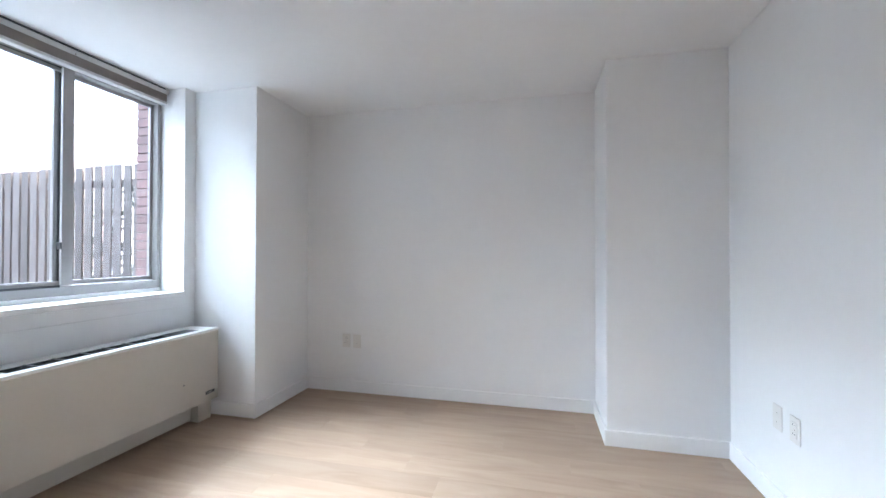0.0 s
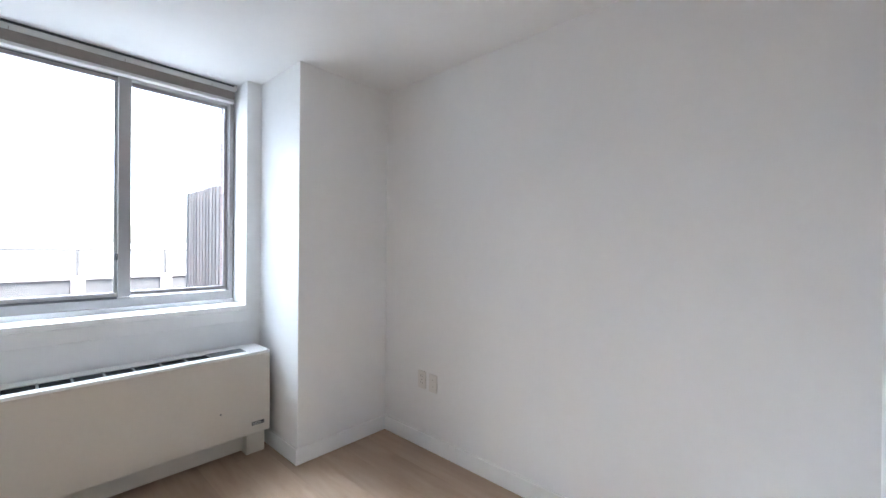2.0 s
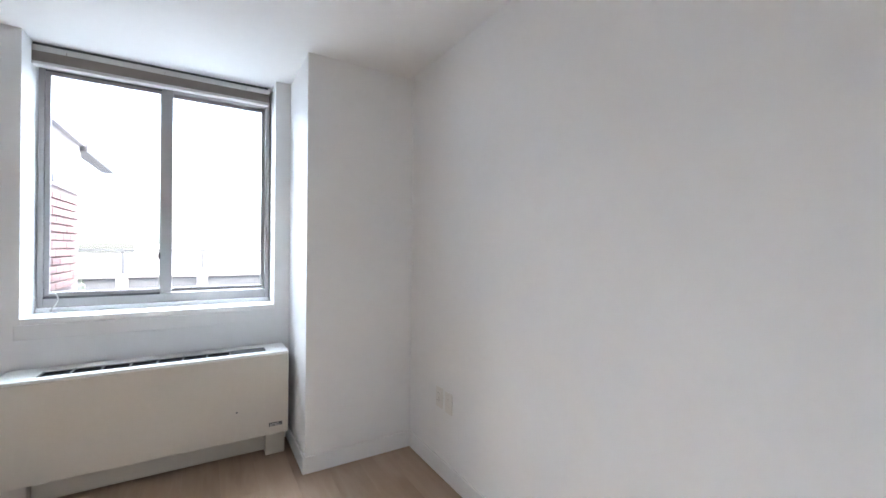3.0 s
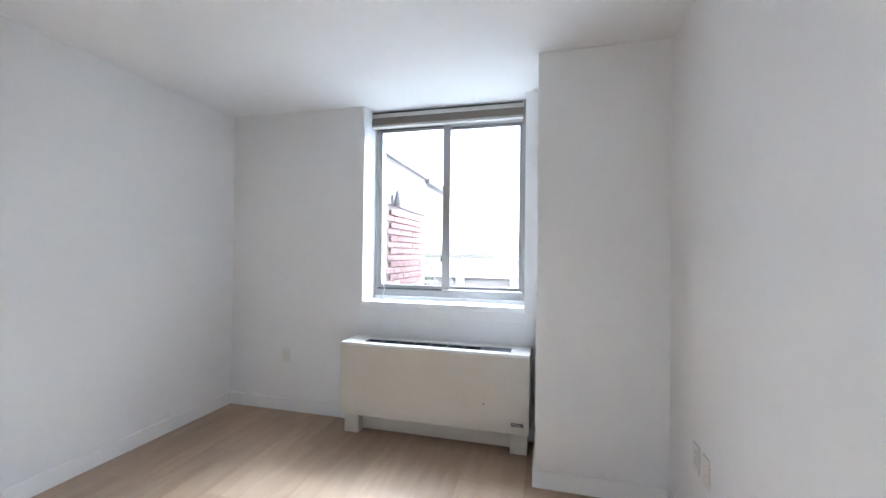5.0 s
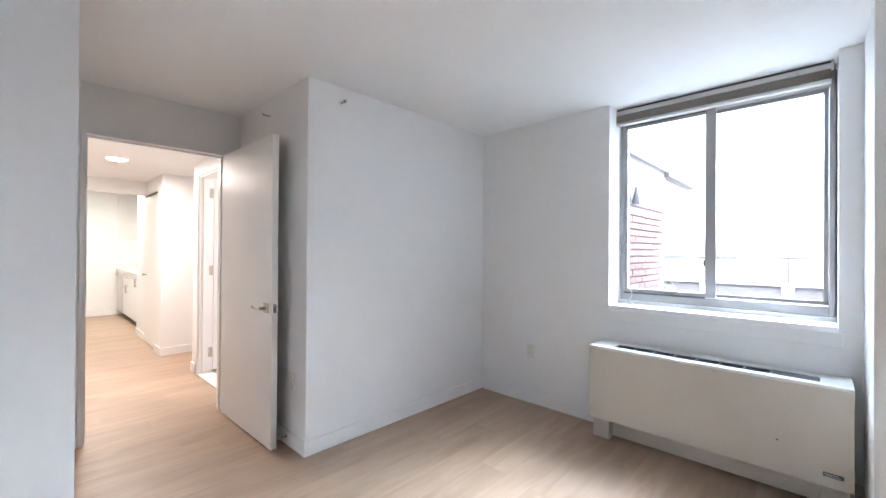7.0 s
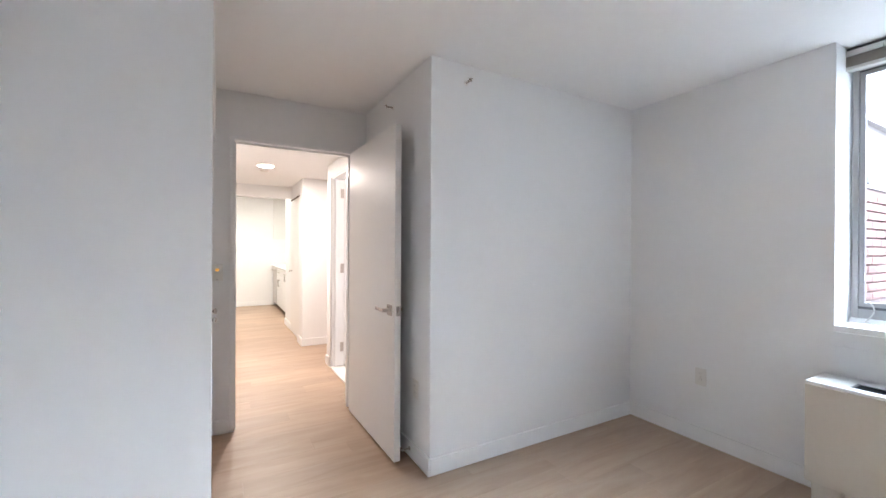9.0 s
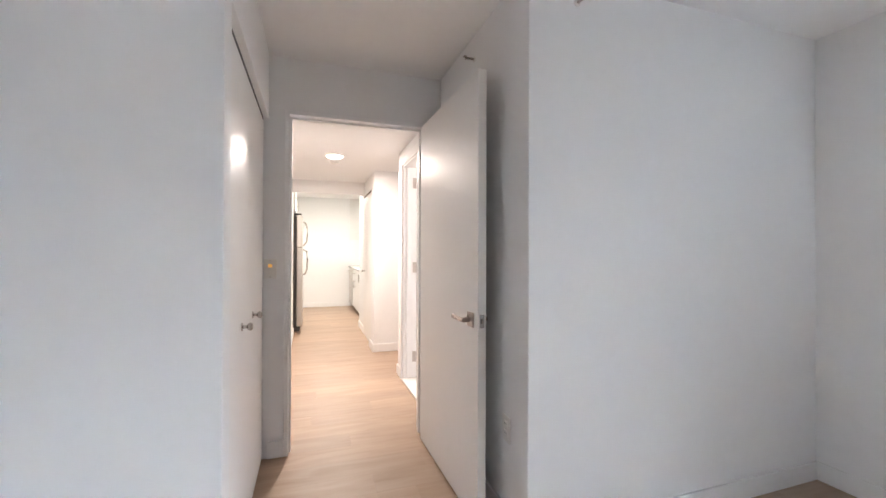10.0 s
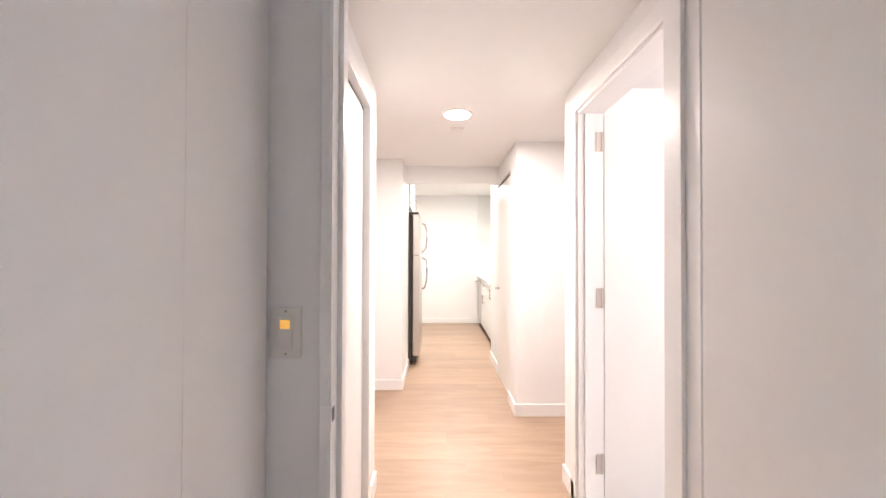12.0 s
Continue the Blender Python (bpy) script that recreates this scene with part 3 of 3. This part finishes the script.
def knob(y, z, parent, s=-1):
    k = part("knob", turned([(0.017, 0), (0.017, s * 0.004), (0.0065, s * 0.007), (0.0065, s * 0.020), (0.013, s * 0.024), (0.0165, s * 0.031), (0.0165, s * 0.036), (0.011, s * 0.042), (0.003, s * 0.044)], 20, "x"), CHROME, parent, "round polished chrome knob", True)
    k.location = (0, y, z)
    return k


knob(1.211, 0.917, cl)
knob(0.890, 0.917, cl)
solid("closet_inside", boxes(((1.76, SY, 0.0), (1.80, 1.62, 2.02))), PAINT, "plain closed back of the closet", "wall")

# ---- hall closet ----
hc = thing("door_2", pose(HL, 0, 0), "white flush hall closet door, closed", "door", kind="structure")
part("leaf", boxes(((0.022, HD0 + 0.004, 0.012), (0.056, HD1 - 0.004, 2.008)), bevel=0.0015), DOOR, hc)
part("track", boxes(((0.024, HD0, 2.01), (0.05, HD1, 2.026))), SLOT, hc)
k = knob(-0.06, 0.93, hc)
k.location.x = 0.022
part("casing", boxes(((-0.012, HD0 - 0.07, 0.0005), (0.0, HD0, 2.10)), ((-0.012, HD1, 0.0005), (0.0, HD1 + 0.06, 2.10)), ((-0.012, HD0, 2.03), (0.0, HD1, 2.10)), bevel=0.002), TRIM, hc)

# ---- bathroom doorway ----
bf = thing("door_frame_2", pose(HR, 0, 0), "white frame of the bathroom doorway", "door frame", kind="structure")
part("casing", boxes(((0, BY0 - 0.07, 0.0005), (0.014, BY0, 2.12)), ((0, BY1, 0.0005), (0.014, BY1 + 0.07, 2.12)), ((0, BY0, 2.05), (0.014, BY1, 2.12)), bevel=0.003), TRIM, bf)
part("jamb", boxes(((-T - 0.01, BY0, 0.02), (0.0, BY0 + 0.016, 2.05)), ((-T - 0.01, BY1 - 0.016, 0.02), (0.0, BY1, 2.05)), ((-T - 0.01, BY0 + 0.016, 2.034), (0.0, BY1 - 0.016, 2.05)), bevel=0.001), TRIM, bf)
part("stop", boxes(((-0.055, BY0 + 0.016, 0.02), (-0.03, BY0 + 0.027, 2.034)), ((-0.055, BY1 - 0.027, 0.02), (-0.03, BY1 - 0.016, 2.034)), bevel=0.001), TRIM, bf)
solid("saddle", boxes(((HR - T - 0.01, BY0, 0.0), (HR + 0.012, BY1, 0.018)), bevel=0.004), MARBLE, "white marble saddle of the bathroom doorway", "threshold")
bd = thing("door_3", pose(HR - T, BY0 + 0.02, 0), "white flush bathroom door standing open", "door", kind="structure")
part("leaf", boxes(((-0.76, -0.044, 0.03), (-0.012, 0, 2.03)), bevel=0.002), DOOR, bd)
for z in (0.22, 1.075, 1.885):
    hinge = part("hinge", merged(boxes(((-0.005, 0.0, z - 0.05), (0.03, 0.003, z + 0.05))), turned([(0.0075, z - 0.05), (0.0075, z + 0.05)], 12)), HINGE, bd, "dulled steel butt hinge")
    hinge.location = (0.0, -0.0015, 0)

# ---- hall ceiling fittings ----
hl = thing("ceiling_light", pose(1.19, -1.205, HH), "round white surface-mounted disc light, lit", "ceiling light")
part("body", turned([(0.096, 0), (0.096, -0.004), (0.091, -0.009), (0.084, -0.010)], 40), PLASTIC, hl, "", True)
part("diffuser", turned([(0.083, -0.009), (0.082, -0.014), (0.07, -0.018), (0.01, -0.020)], 40), DIFFUSER, hl, "glowing opal diffuser", True)
sd = thing("smoke_detector", pose(1.18, -1.50, HH), "small round white ceiling smoke detector", "smoke detector")
part("base", turned([(0.050, 0), (0.050, -0.008), (0.046, -0.011)], 28), PLASTIC, sd, "", True)
part("cap", turned([(0.042, -0.011), (0.040, -0.019), (0.030, -0.023)], 28), PLASTIC, sd, "", True)
kl = thing("kitchen_light", pose(1.1, -4.3, 2.4), "round white kitchen ceiling light, lit", "ceiling light")
part("body", turned([(0.22, 0), (0.22, -0.035), (0.205, -0.05)], 40), PLASTIC, kl, "", True)
part("diffuser", turned([(0.204, -0.050), (0.204, -0.054), (0.12, -0.062), (0.01, -0.064)], 40), DIFFUSER, kl, "glowing opal diffuser", True)

# ---- utility closet door ----
ud = thing("door_4", pose(RX, 0, 0), "white flush utility closet door, closed", "door", kind="structure")
part("leaf", boxes(((-0.05, -2.94, 0.012), (-0.014, -2.115, 2.005)), bevel=0.0015), DOOR, ud)
part("track", boxes(((-0.05, -2.945, 2.008), (-0.012, -2.105, 2.028))), TOE, ud)
k = knob(-2.84, 0.94, ud, 1)
k.location.x = -0.014

# ---- kitchen ----


def bar_pull(parent, x, y, z, upright=True, length=0.14):
    d = (0, 0, length / 2) if upright else (0, length / 2, 0)
    a, b = (x + 0.028, y - d[1], z - d[2]), (x + 0.028, y + d[1], z + d[2])
    return part("pull", merged(tube([a, b], 0.005), tube([(x, y - d[1] * 0.8, z - d[2] * 0.8), (x + 0.028, y - d[1] * 0.8, z - d[2] * 0.8)], 0.004),
                               tube([(x, y + d[1] * 0.8, z + d[2] * 0.8), (x + 0.028, y + d[1] * 0.8, z + d[2] * 0.8)], 0.004)), NICKEL, parent, "nickel bar pull")


def base_cabinet(y0, y1, drawer):
    ob = thing("base_cabinet", pose(0, 0, 0), "white kitchen base cabinet with bar pulls", "cabinet", "kitchen base cabinets")
    part("body", boxes(((0.0, y0, 0.10), (0.565, y1, 0.868))), CABINET, ob)
    part("toe_kick", boxes(((0.0, y0, 0.0005), (0.51, y1, 0.10))), TOE, ob, "dark recessed toe kick")
    top = 0.70 if drawer else 0.862
    half = (y0 + y1) / 2
    for a, b, s in ((y0, half, -1), (half, y1, 1)):
        d = part("door", boxes(((0.566, a + 0.002, 0.105), (0.585, b - 0.002, top)), bevel=0.001), CABINET, ob)
        bar_pull(d, 0.585, half + s * 0.05, top - 0.12)
    if drawer:
        d = part("drawer", boxes(((0.566, y0 + 0.002, 0.705), (0.585, y1 - 0.002, 0.862)), bevel=0.001), CABINET, ob)
        bar_pull(d, 0.585, half, 0.785, False)
    return ob


base_cabinet(-4.52, -3.64, False)
base_cabinet(-5.42, -4.525, True)
dw = thing("dishwasher", pose(0, 0, 0), "stainless steel dishwasher at the counter's end", "dishwasher")
part("body", boxes(((0.0, -6.04, 0.10), (0.56, -5.43, 0.868))), FRIDGE_SIDE, dw)
part("door", boxes(((0.561, -6.035, 0.105), (0.592, -5.435, 0.862)), bevel=0.003), STEEL, dw, "brushed stainless steel door")
part("handle", tube([(0.592, -5.99, 0.80), (0.632, -5.99, 0.80), (0.632, -5.48, 0.80), (0.592, -5.48, 0.80)], 0.009), STEEL, dw)
part("toe_kick", boxes(((0.0, -6.035, 0.0005), (0.50, -5.435, 0.10))), TOE, dw)
tagged(new("worktop", mesh("worktop", boxes(((0.0, -6.07, 0.87), (0.615, -3.63, 0.905)), bevel=0.003), COUNTER)), "white quartz worktop over the base cabinets", "worktop")
sinktop = thing("faucet", pose(0.12, -4.98, 0.905), "chrome kitchen faucet with an arched spout", "faucet")
part("base", turned([(0.025, 0), (0.025, 0.01), (0.014, 0.02), (0.012, 0.05)], 18), CHROME, sinktop, "", True)
part("spout", tube([(0, 0, 0.04), (0, 0, 0.2), (0.03, 0, 0.25), (0.09, 0, 0.265), (0.15, 0, 0.24), (0.165, 0, 0.19)], 0.010, 12), CHROME, sinktop, "", True)
for y0 in (-5.42, -4.52):
    uc = thing("wall_cabinet", pose(0, 0, 0), "white kitchen wall cabinet with bar pulls", "cabinet", "kitchen wall cabinets")
    part("body", boxes(((0.0, y0, 1.42), (0.30, y0 + 0.88, 2.30))), CABINET, uc)
    for a, b, s in ((y0, y0 + 0.44, -1), (y0 + 0.44, y0 + 0.88, 1)):
        d = part("door", boxes(((0.301, a + 0.002, 1.422), (0.32, b - 0.002, 2.298)), bevel=0.001), CABINET, uc)
        bar_pull(d, 0.32, y0 + 0.44 + s * 0.05, 1.53)

tagged(new("wall_panel", mesh("wall_panel", boxes(((0.0, -6.099, 1.48), (0.585, -6.07, 2.399)), bevel=0.002), CABINET)), "white filler panel on the kitchen wall above the worktop", "panel")

fr = thing("refrigerator", pose(0, 0, 0), "stainless top-freezer refrigerator with dark sides", "refrigerator")
part("body", boxes(((1.625, -4.02, 0.03), (2.34, -3.28, 1.755)), bevel=0.004), FRIDGE_SIDE, fr, "dark grey cabinet body")
fd = part("freezer_door", boxes(((1.535, -4.015, 1.285), (1.618, -3.285, 1.765)), bevel=0.012, segments=3), STEEL, fr, "stainless freezer door")
rd = part("fridge_door", boxes(((1.535, -4.015, 0.10), (1.618, -3.285, 1.275)), bevel=0.012, segments=3), STEEL, fr, "stainless refrigerator door")
part("handle", tube([(1.535, -3.90, 1.70), (1.50, -3.90, 1.69), (1.475, -3.90, 1.62), (1.470, -3.90, 1.50), (1.480, -3.90, 1.38), (1.535, -3.90, 1.31)], 0.012, 10), NICKEL, fd, "", True)
part("handle", tube([(1.535, -3.90, 1.25), (1.48, -3.90, 1.22), (1.468, -3.90, 1.08), (1.475, -3.90, 0.93), (1.50, -3.90, 0.85), (1.535, -3.90, 0.84)], 0.012, 10), NICKEL, rd, "", True)
part("hinge_cap", boxes(((1.55, -3.40, 1.765), (1.70, -3.30, 1.79)), bevel=0.004), FRIDGE_SIDE, fr)
part("hinge_cap", boxes(((1.54, -3.36, 1.274), (1.66, -3.283, 1.286)), bevel=0.002), NICKEL, fr)
part("base_grille", boxes(((1.57, -4.0, 0.03), (1.622, -3.30, 0.095)), bevel=0.003), FRIDGE_SIDE, fr)
for x in (1.60, 2.28):
    for y in (-3.95, -3.34):
        part("foot", turned([(0.022, 0.0005), (0.022, 0.02), (0.012, 0.03)], 12), NICKEL, fr).location = (x, y, 0)
oc = thing("fridge_cabinet", pose(0, 0, 0), "white wall cabinet above the refrigerator", "cabinet")
part("body", boxes(((1.66, -4.04, 1.84), (2.36, -3.23, 2.37))), CABINET, oc)
for a, b, s in ((-4.04, -3.635, -1), (-3.635, -3.23, 1)):
    d = part("door", boxes(((1.64, a + 0.002, 1.842), (1.659, b - 0.002, 2.368)), bevel=0.001), CABINET, oc)
    part("pull", tube([(1.64, -3.635 + s * 0.33, 1.88), (1.612, -3.635 + s * 0.33, 1.89), (1.612, -3.635 + s * 0.33, 2.01), (1.64, -3.635 + s * 0.33, 2.02)], 0.005), NICKEL, d)

# ---- outdoors ----
solid("ground", boxes(((-900, -900, -12.3), (900, 900, -12.0))), GROUND, "grey distant ground far below the terrace", "ground")
solid("facade", boxes(((-1.62, 1.3, -12), (-1.60, W0 - 0.05, 3.6)), ((-1.62, W1 + 0.05, -12), (-1.60, 8.0, 3.6)), ((-1.62, W0 - 0.05, H + 0.13), (-1.60, W1 + 0.05, 3.6))), MORTAR, "outer face of the apartment wall", "wall")
terrace = solid("terrace", boxes(((-6.2, -4, -0.15), (-1.62, 9, -0.02))), PAVER, "pale concrete terrace slab outside the window", "terrace")

parapet = thing("parapet", pose(-6.0, 0, 0), "low pale concrete parapet of the terrace", "parapet", kind="structure")
part("wall", boxes(((-0.15, -4, -0.02), (0, 9, 0.80)), bevel=0.004), CONCRETE, parapet)
part("coping", boxes(((-0.19, -4, 0.80), (0.04, 9, 0.85)), bevel=0.006), STUCCO, parapet)
for k in range(12):
    part("pilaster", boxes(((0.001, -3.775 + k * 1.04, -0.019), (0.035, -3.625 + k * 1.04, 0.799)), bevel=0.004), STUCCO, parapet, "pale pilaster")
rail = thing("railing", pose(-6.05, 0, 0.85), "slim grey metal railing on the parapet", "railing")
part("top_rail", boxes(((-0.02, -4, 0.355), (0.02, 9, 0.385)), bevel=0.004), GALV, rail)
for k in range(12):
    part("post", boxes(((-0.02, -3.72 + k * 1.04, 0), (0.02, -3.68 + k * 1.04, 0.355)), bevel=0.003), GALV, rail)

fence = thing("wooden_fence", pose(-1.64, 4.68, 0), "tall weathered grey double-sided wooden board fence on the terrace", "fence")
for k in range(27):
    x = -0.03 - k * 0.126
    w = 0.092 + random.uniform(-0.004, 0.004)
    top = 2.045 + random.uniform(-0.006, 0.006)
    part("board", boxes(((x - w, 0.0, -0.015), (x, 0.013, top)), bevel=0.002, segments=1), BOARD, fence)
    x -= 0.072
    part("board", boxes(((x - w, 0.056, -0.015), (x, 0.069, top + 0.02)), bevel=0.002, segments=1), BOARD, fence)
for z in (0.30, 1.84):
    part("rail", boxes(((-3.40, 0.0135, z), (-0.03, 0.0555, z + 0.07)), bevel=0.003), BOARD, fence)
part("post", boxes(((-3.47, -0.012, -0.015), (-3.42, 0.075, 2.06)), bevel=0.004), GALV, fence, "grey painted end post")
ivy = bmesh.new()
for k in range(1700):
    c = Vector((random.uniform(-4.7, -1.9), random.uniform(4.86, 5.0), random.uniform(0.75, 1.98)))
    q = Euler((random.uniform(0, 6.3), random.uniform(0, 6.3), 0)).to_matrix()
    r = random.uniform(0.02, 0.04)
    ivy.faces.new([ivy.verts.new(c + q @ Vector(p)) for p in ((-r, 0, 0), (0, -r * 0.6, 0), (r, 0, 0), (0, r * 0.6, 0))])
solid("climbing_plant", ivy, IVY, "dull brown-green climbing leaves behind the wooden fence", "plant", kind="stuff")

lampw = thing("wall_lantern", pose(-2.50, 2.506, 1.865), "dark bronze outdoor wall lantern", "wall lamp")
part("back_plate", boxes(((-0.03, 0, -0.05), (0.03, 0.012, 0.05)), bevel=0.004), DARKMETAL, lampw)
part("hood", turned([(0.045, -0.08), (0.035, -0.02), (0.022, 0.05), (0.012, 0.10)], 20), DARKMETAL, lampw, "", True).location.y = 0.06

# far towers with their windows


def tower(name, x, y, w, d, h, floors, cols, mat, label):
    ob = thing(name, pose(x, y, -12), label, "building")
    part("wall", boxes(((-d, -w / 2, 0), (0, w / 2, h))), mat, ob)
    part("roof", boxes(((-d - 0.05, -w / 2 - 0.05, h), (0.05, w / 2 + 0.05, h + 0.4))), mat, ob)
    fh, cw2 = h / floors, w / cols
    data = None
    for i in range(floors):
        for j in range(cols):
            if data is None:
                data = mesh("window", boxes(((-0.2, -cw2 * 0.28, -fh * 0.27), (0.12, cw2 * 0.28, fh * 0.27))), TOWER_GLASS)
            win_ob = new("window", data)
            win_ob.parent = ob
            win_ob.location = (0, -w / 2 + (j + 0.5) * cw2, (i + 0.5) * fh)
    return ob


tower("apartment_tower", -66, 43, 15, 14, 32, 11, 5, TOWER_RED, "far red brick apartment tower with grid windows")
tower("apartment_tower", -75, 70, 20, 14, 36.6, 12, 6, TOWER_PALE, "far pale apartment block behind the fence")
tower("office_tower", -95, 41, 12, 14, 36, 14, 3, TOWER_PALE, "far pale tower with banded windows")
tower("low_block", -70, 12, 34, 14, 13.2, 4, 10, TOWER_PALE, "far low pale apartment block")

shrub = thing("potted_shrub", pose(-5.35, 1.95, -0.02), "small green shrub in a pale planter", "plant")
part("planter", boxes(((-0.25, -0.25, 0), (0.25, 0.25, 0.78)), bevel=0.02), CONCRETE, shrub, "pale square concrete planter")
leaves = bmesh.new()
for k in range(420):
    a, r, z = random.uniform(0, 6.283), 0.30 * math.sqrt(random.random()), random.uniform(0.74, 1.22)
    r *= 1.0 - 0.55 * (z - 0.74) / 0.48 + 0.25 * random.random()
    c = Vector((r * math.cos(a), r * math.sin(a), z))
    q = Euler((random.uniform(0, 6.3), random.uniform(0, 6.3), 0)).to_matrix()
    s = random.uniform(0.018, 0.036)
    vs = [leaves.verts.new(c + q @ Vector(p)) for p in ((-s, 0, 0), (0, -s * 0.45, 0), (s, 0, 0), (0, s * 0.45, 0))]
    leaves.faces.new(vs)
part("foliage", leaves, LEAF, shrub, "loose small green leaves")
part("stem", tube([(0, 0, 0.70), (0.02, 0.01, 0.95), (0.0, -0.02, 1.12)], 0.012), BOARD, shrub)

# ---- pieces: bricks, planks, tiles ----
brick_mesh = mesh("brick", boxes(((-0.098, -0.012, -0.0285), (0.098, 0.012, 0.0285)), bevel=0.003, segments=1), BRICK)
half_mesh = mesh("half_brick", boxes(((-0.055, -0.010, -0.0285), (0.055, 0.008, 0.0285)), bevel=0.003, segments=1), BRICK)

bw = thing("brick_wall", pose(0, 2.50, 0), "red brick terrace side wall with pale mortar", "wall", kind="structure")
part("backing", boxes(((-3.78, -0.25, -0.02), (-1.62, -0.0135, 2.30))), MORTAR, bw)
part("render_band", boxes(((-3.78, -0.012, 1.80), (-1.62, 0.006, 2.30)), ((-2.35, -0.012, -0.02), (-1.62, 0.006, 1.80))), STUCCO, bw, "pale rendered band and pilaster")
part("coping", boxes(((-3.85, -0.3, 2.30), (-1.62, 0.05, 2.345)), bevel=0.005), STUCCO, bw)
part("gutter", boxes(((-5.2, -0.07, 2.245), (-3.72, 0.065, 2.338)), bevel=0.006), DARKMETAL, bw, "dark overhanging gutter")
for i in range(12):
    z = 0.93 + i * 0.0715
    off = 0.104 if i % 2 else 0.0
    for j in range(7):
        x = -2.455 - off - j * 0.208
        if x < -3.70:
            continue
        b = new("brick", brick_mesh)
        b.parent = bw
        b.location = (x, random.uniform(-0.002, 0.002), z)

bp = thing("brick_reveal", pose(-1.56, W1 - 0.014, 0), "red brick outer reveal beside the window", "wall", kind="structure")
part("backing", boxes(((-0.058, 0.002, 0.875), (0.058, 0.0135, 2.39))), MORTAR, bp)
for i in range(23):
    z = 0.91 + i * 0.0655
    b = new("brick", half_mesh)
    b.parent = bp
    b.location = (-0.003 if i % 2 else 0.0, 0.0, z)

floor = thing("floor", pose(0, 0, 0), "pale oak plank floor running through the rooms", "floor", kind="structure")
part("underlay", boxes(((-1.62, -6.22, -0.12), (3.7, NY + T, -0.006))), SLAB, floor)
PW, PL = 0.180, 1.22
plank_mesh = mesh("plank", boxes(((-PL / 2 + 0.00015, -PW / 2 + 0.00015, -0.006), (PL / 2 - 0.00015, PW / 2 - 0.00015, 0)), bevel=0.0004, segments=1), OAK)
y = NY
while y > -6.1:
    x0, x1 = (WX - 0.02, EX) if y > FY - 0.1 else (0.5, EX) if y > 0.4 else (0.40, 1.8) if y > -0.85 else (-1.1, 3.6) if y > -2.5 else (0.0, 2.4)
    x = x0 - random.uniform(0.05, 1.0)
    while x < x1:
        o = new("plank", plank_mesh)
        o.parent = floor
        o.location = (x + PL / 2, y - PW / 2, 0)
        x += PL
    y -= PW

bathf = thing("bath_floor", pose(0, 0, 0), "pale grey square tile bathroom floor", "floor", kind="structure")
part("grout", boxes(((-1.5, -0.80, 0.002), (HR - T - 0.01, FY - T - 0.05, 0.010))), GROUT, bathf)
tile_mesh = mesh("tile", boxes(((-0.149, -0.149, 0), (0.149, 0.149, 0.006)), bevel=0.001, segments=1), TILE)
for i in range(6):
    for j in range(7):
        o = new("tile", tile_mesh)
        o.parent = bathf
        o.location = (0.29 - i * 0.302, -0.645 + j * 0.302, 0.009)
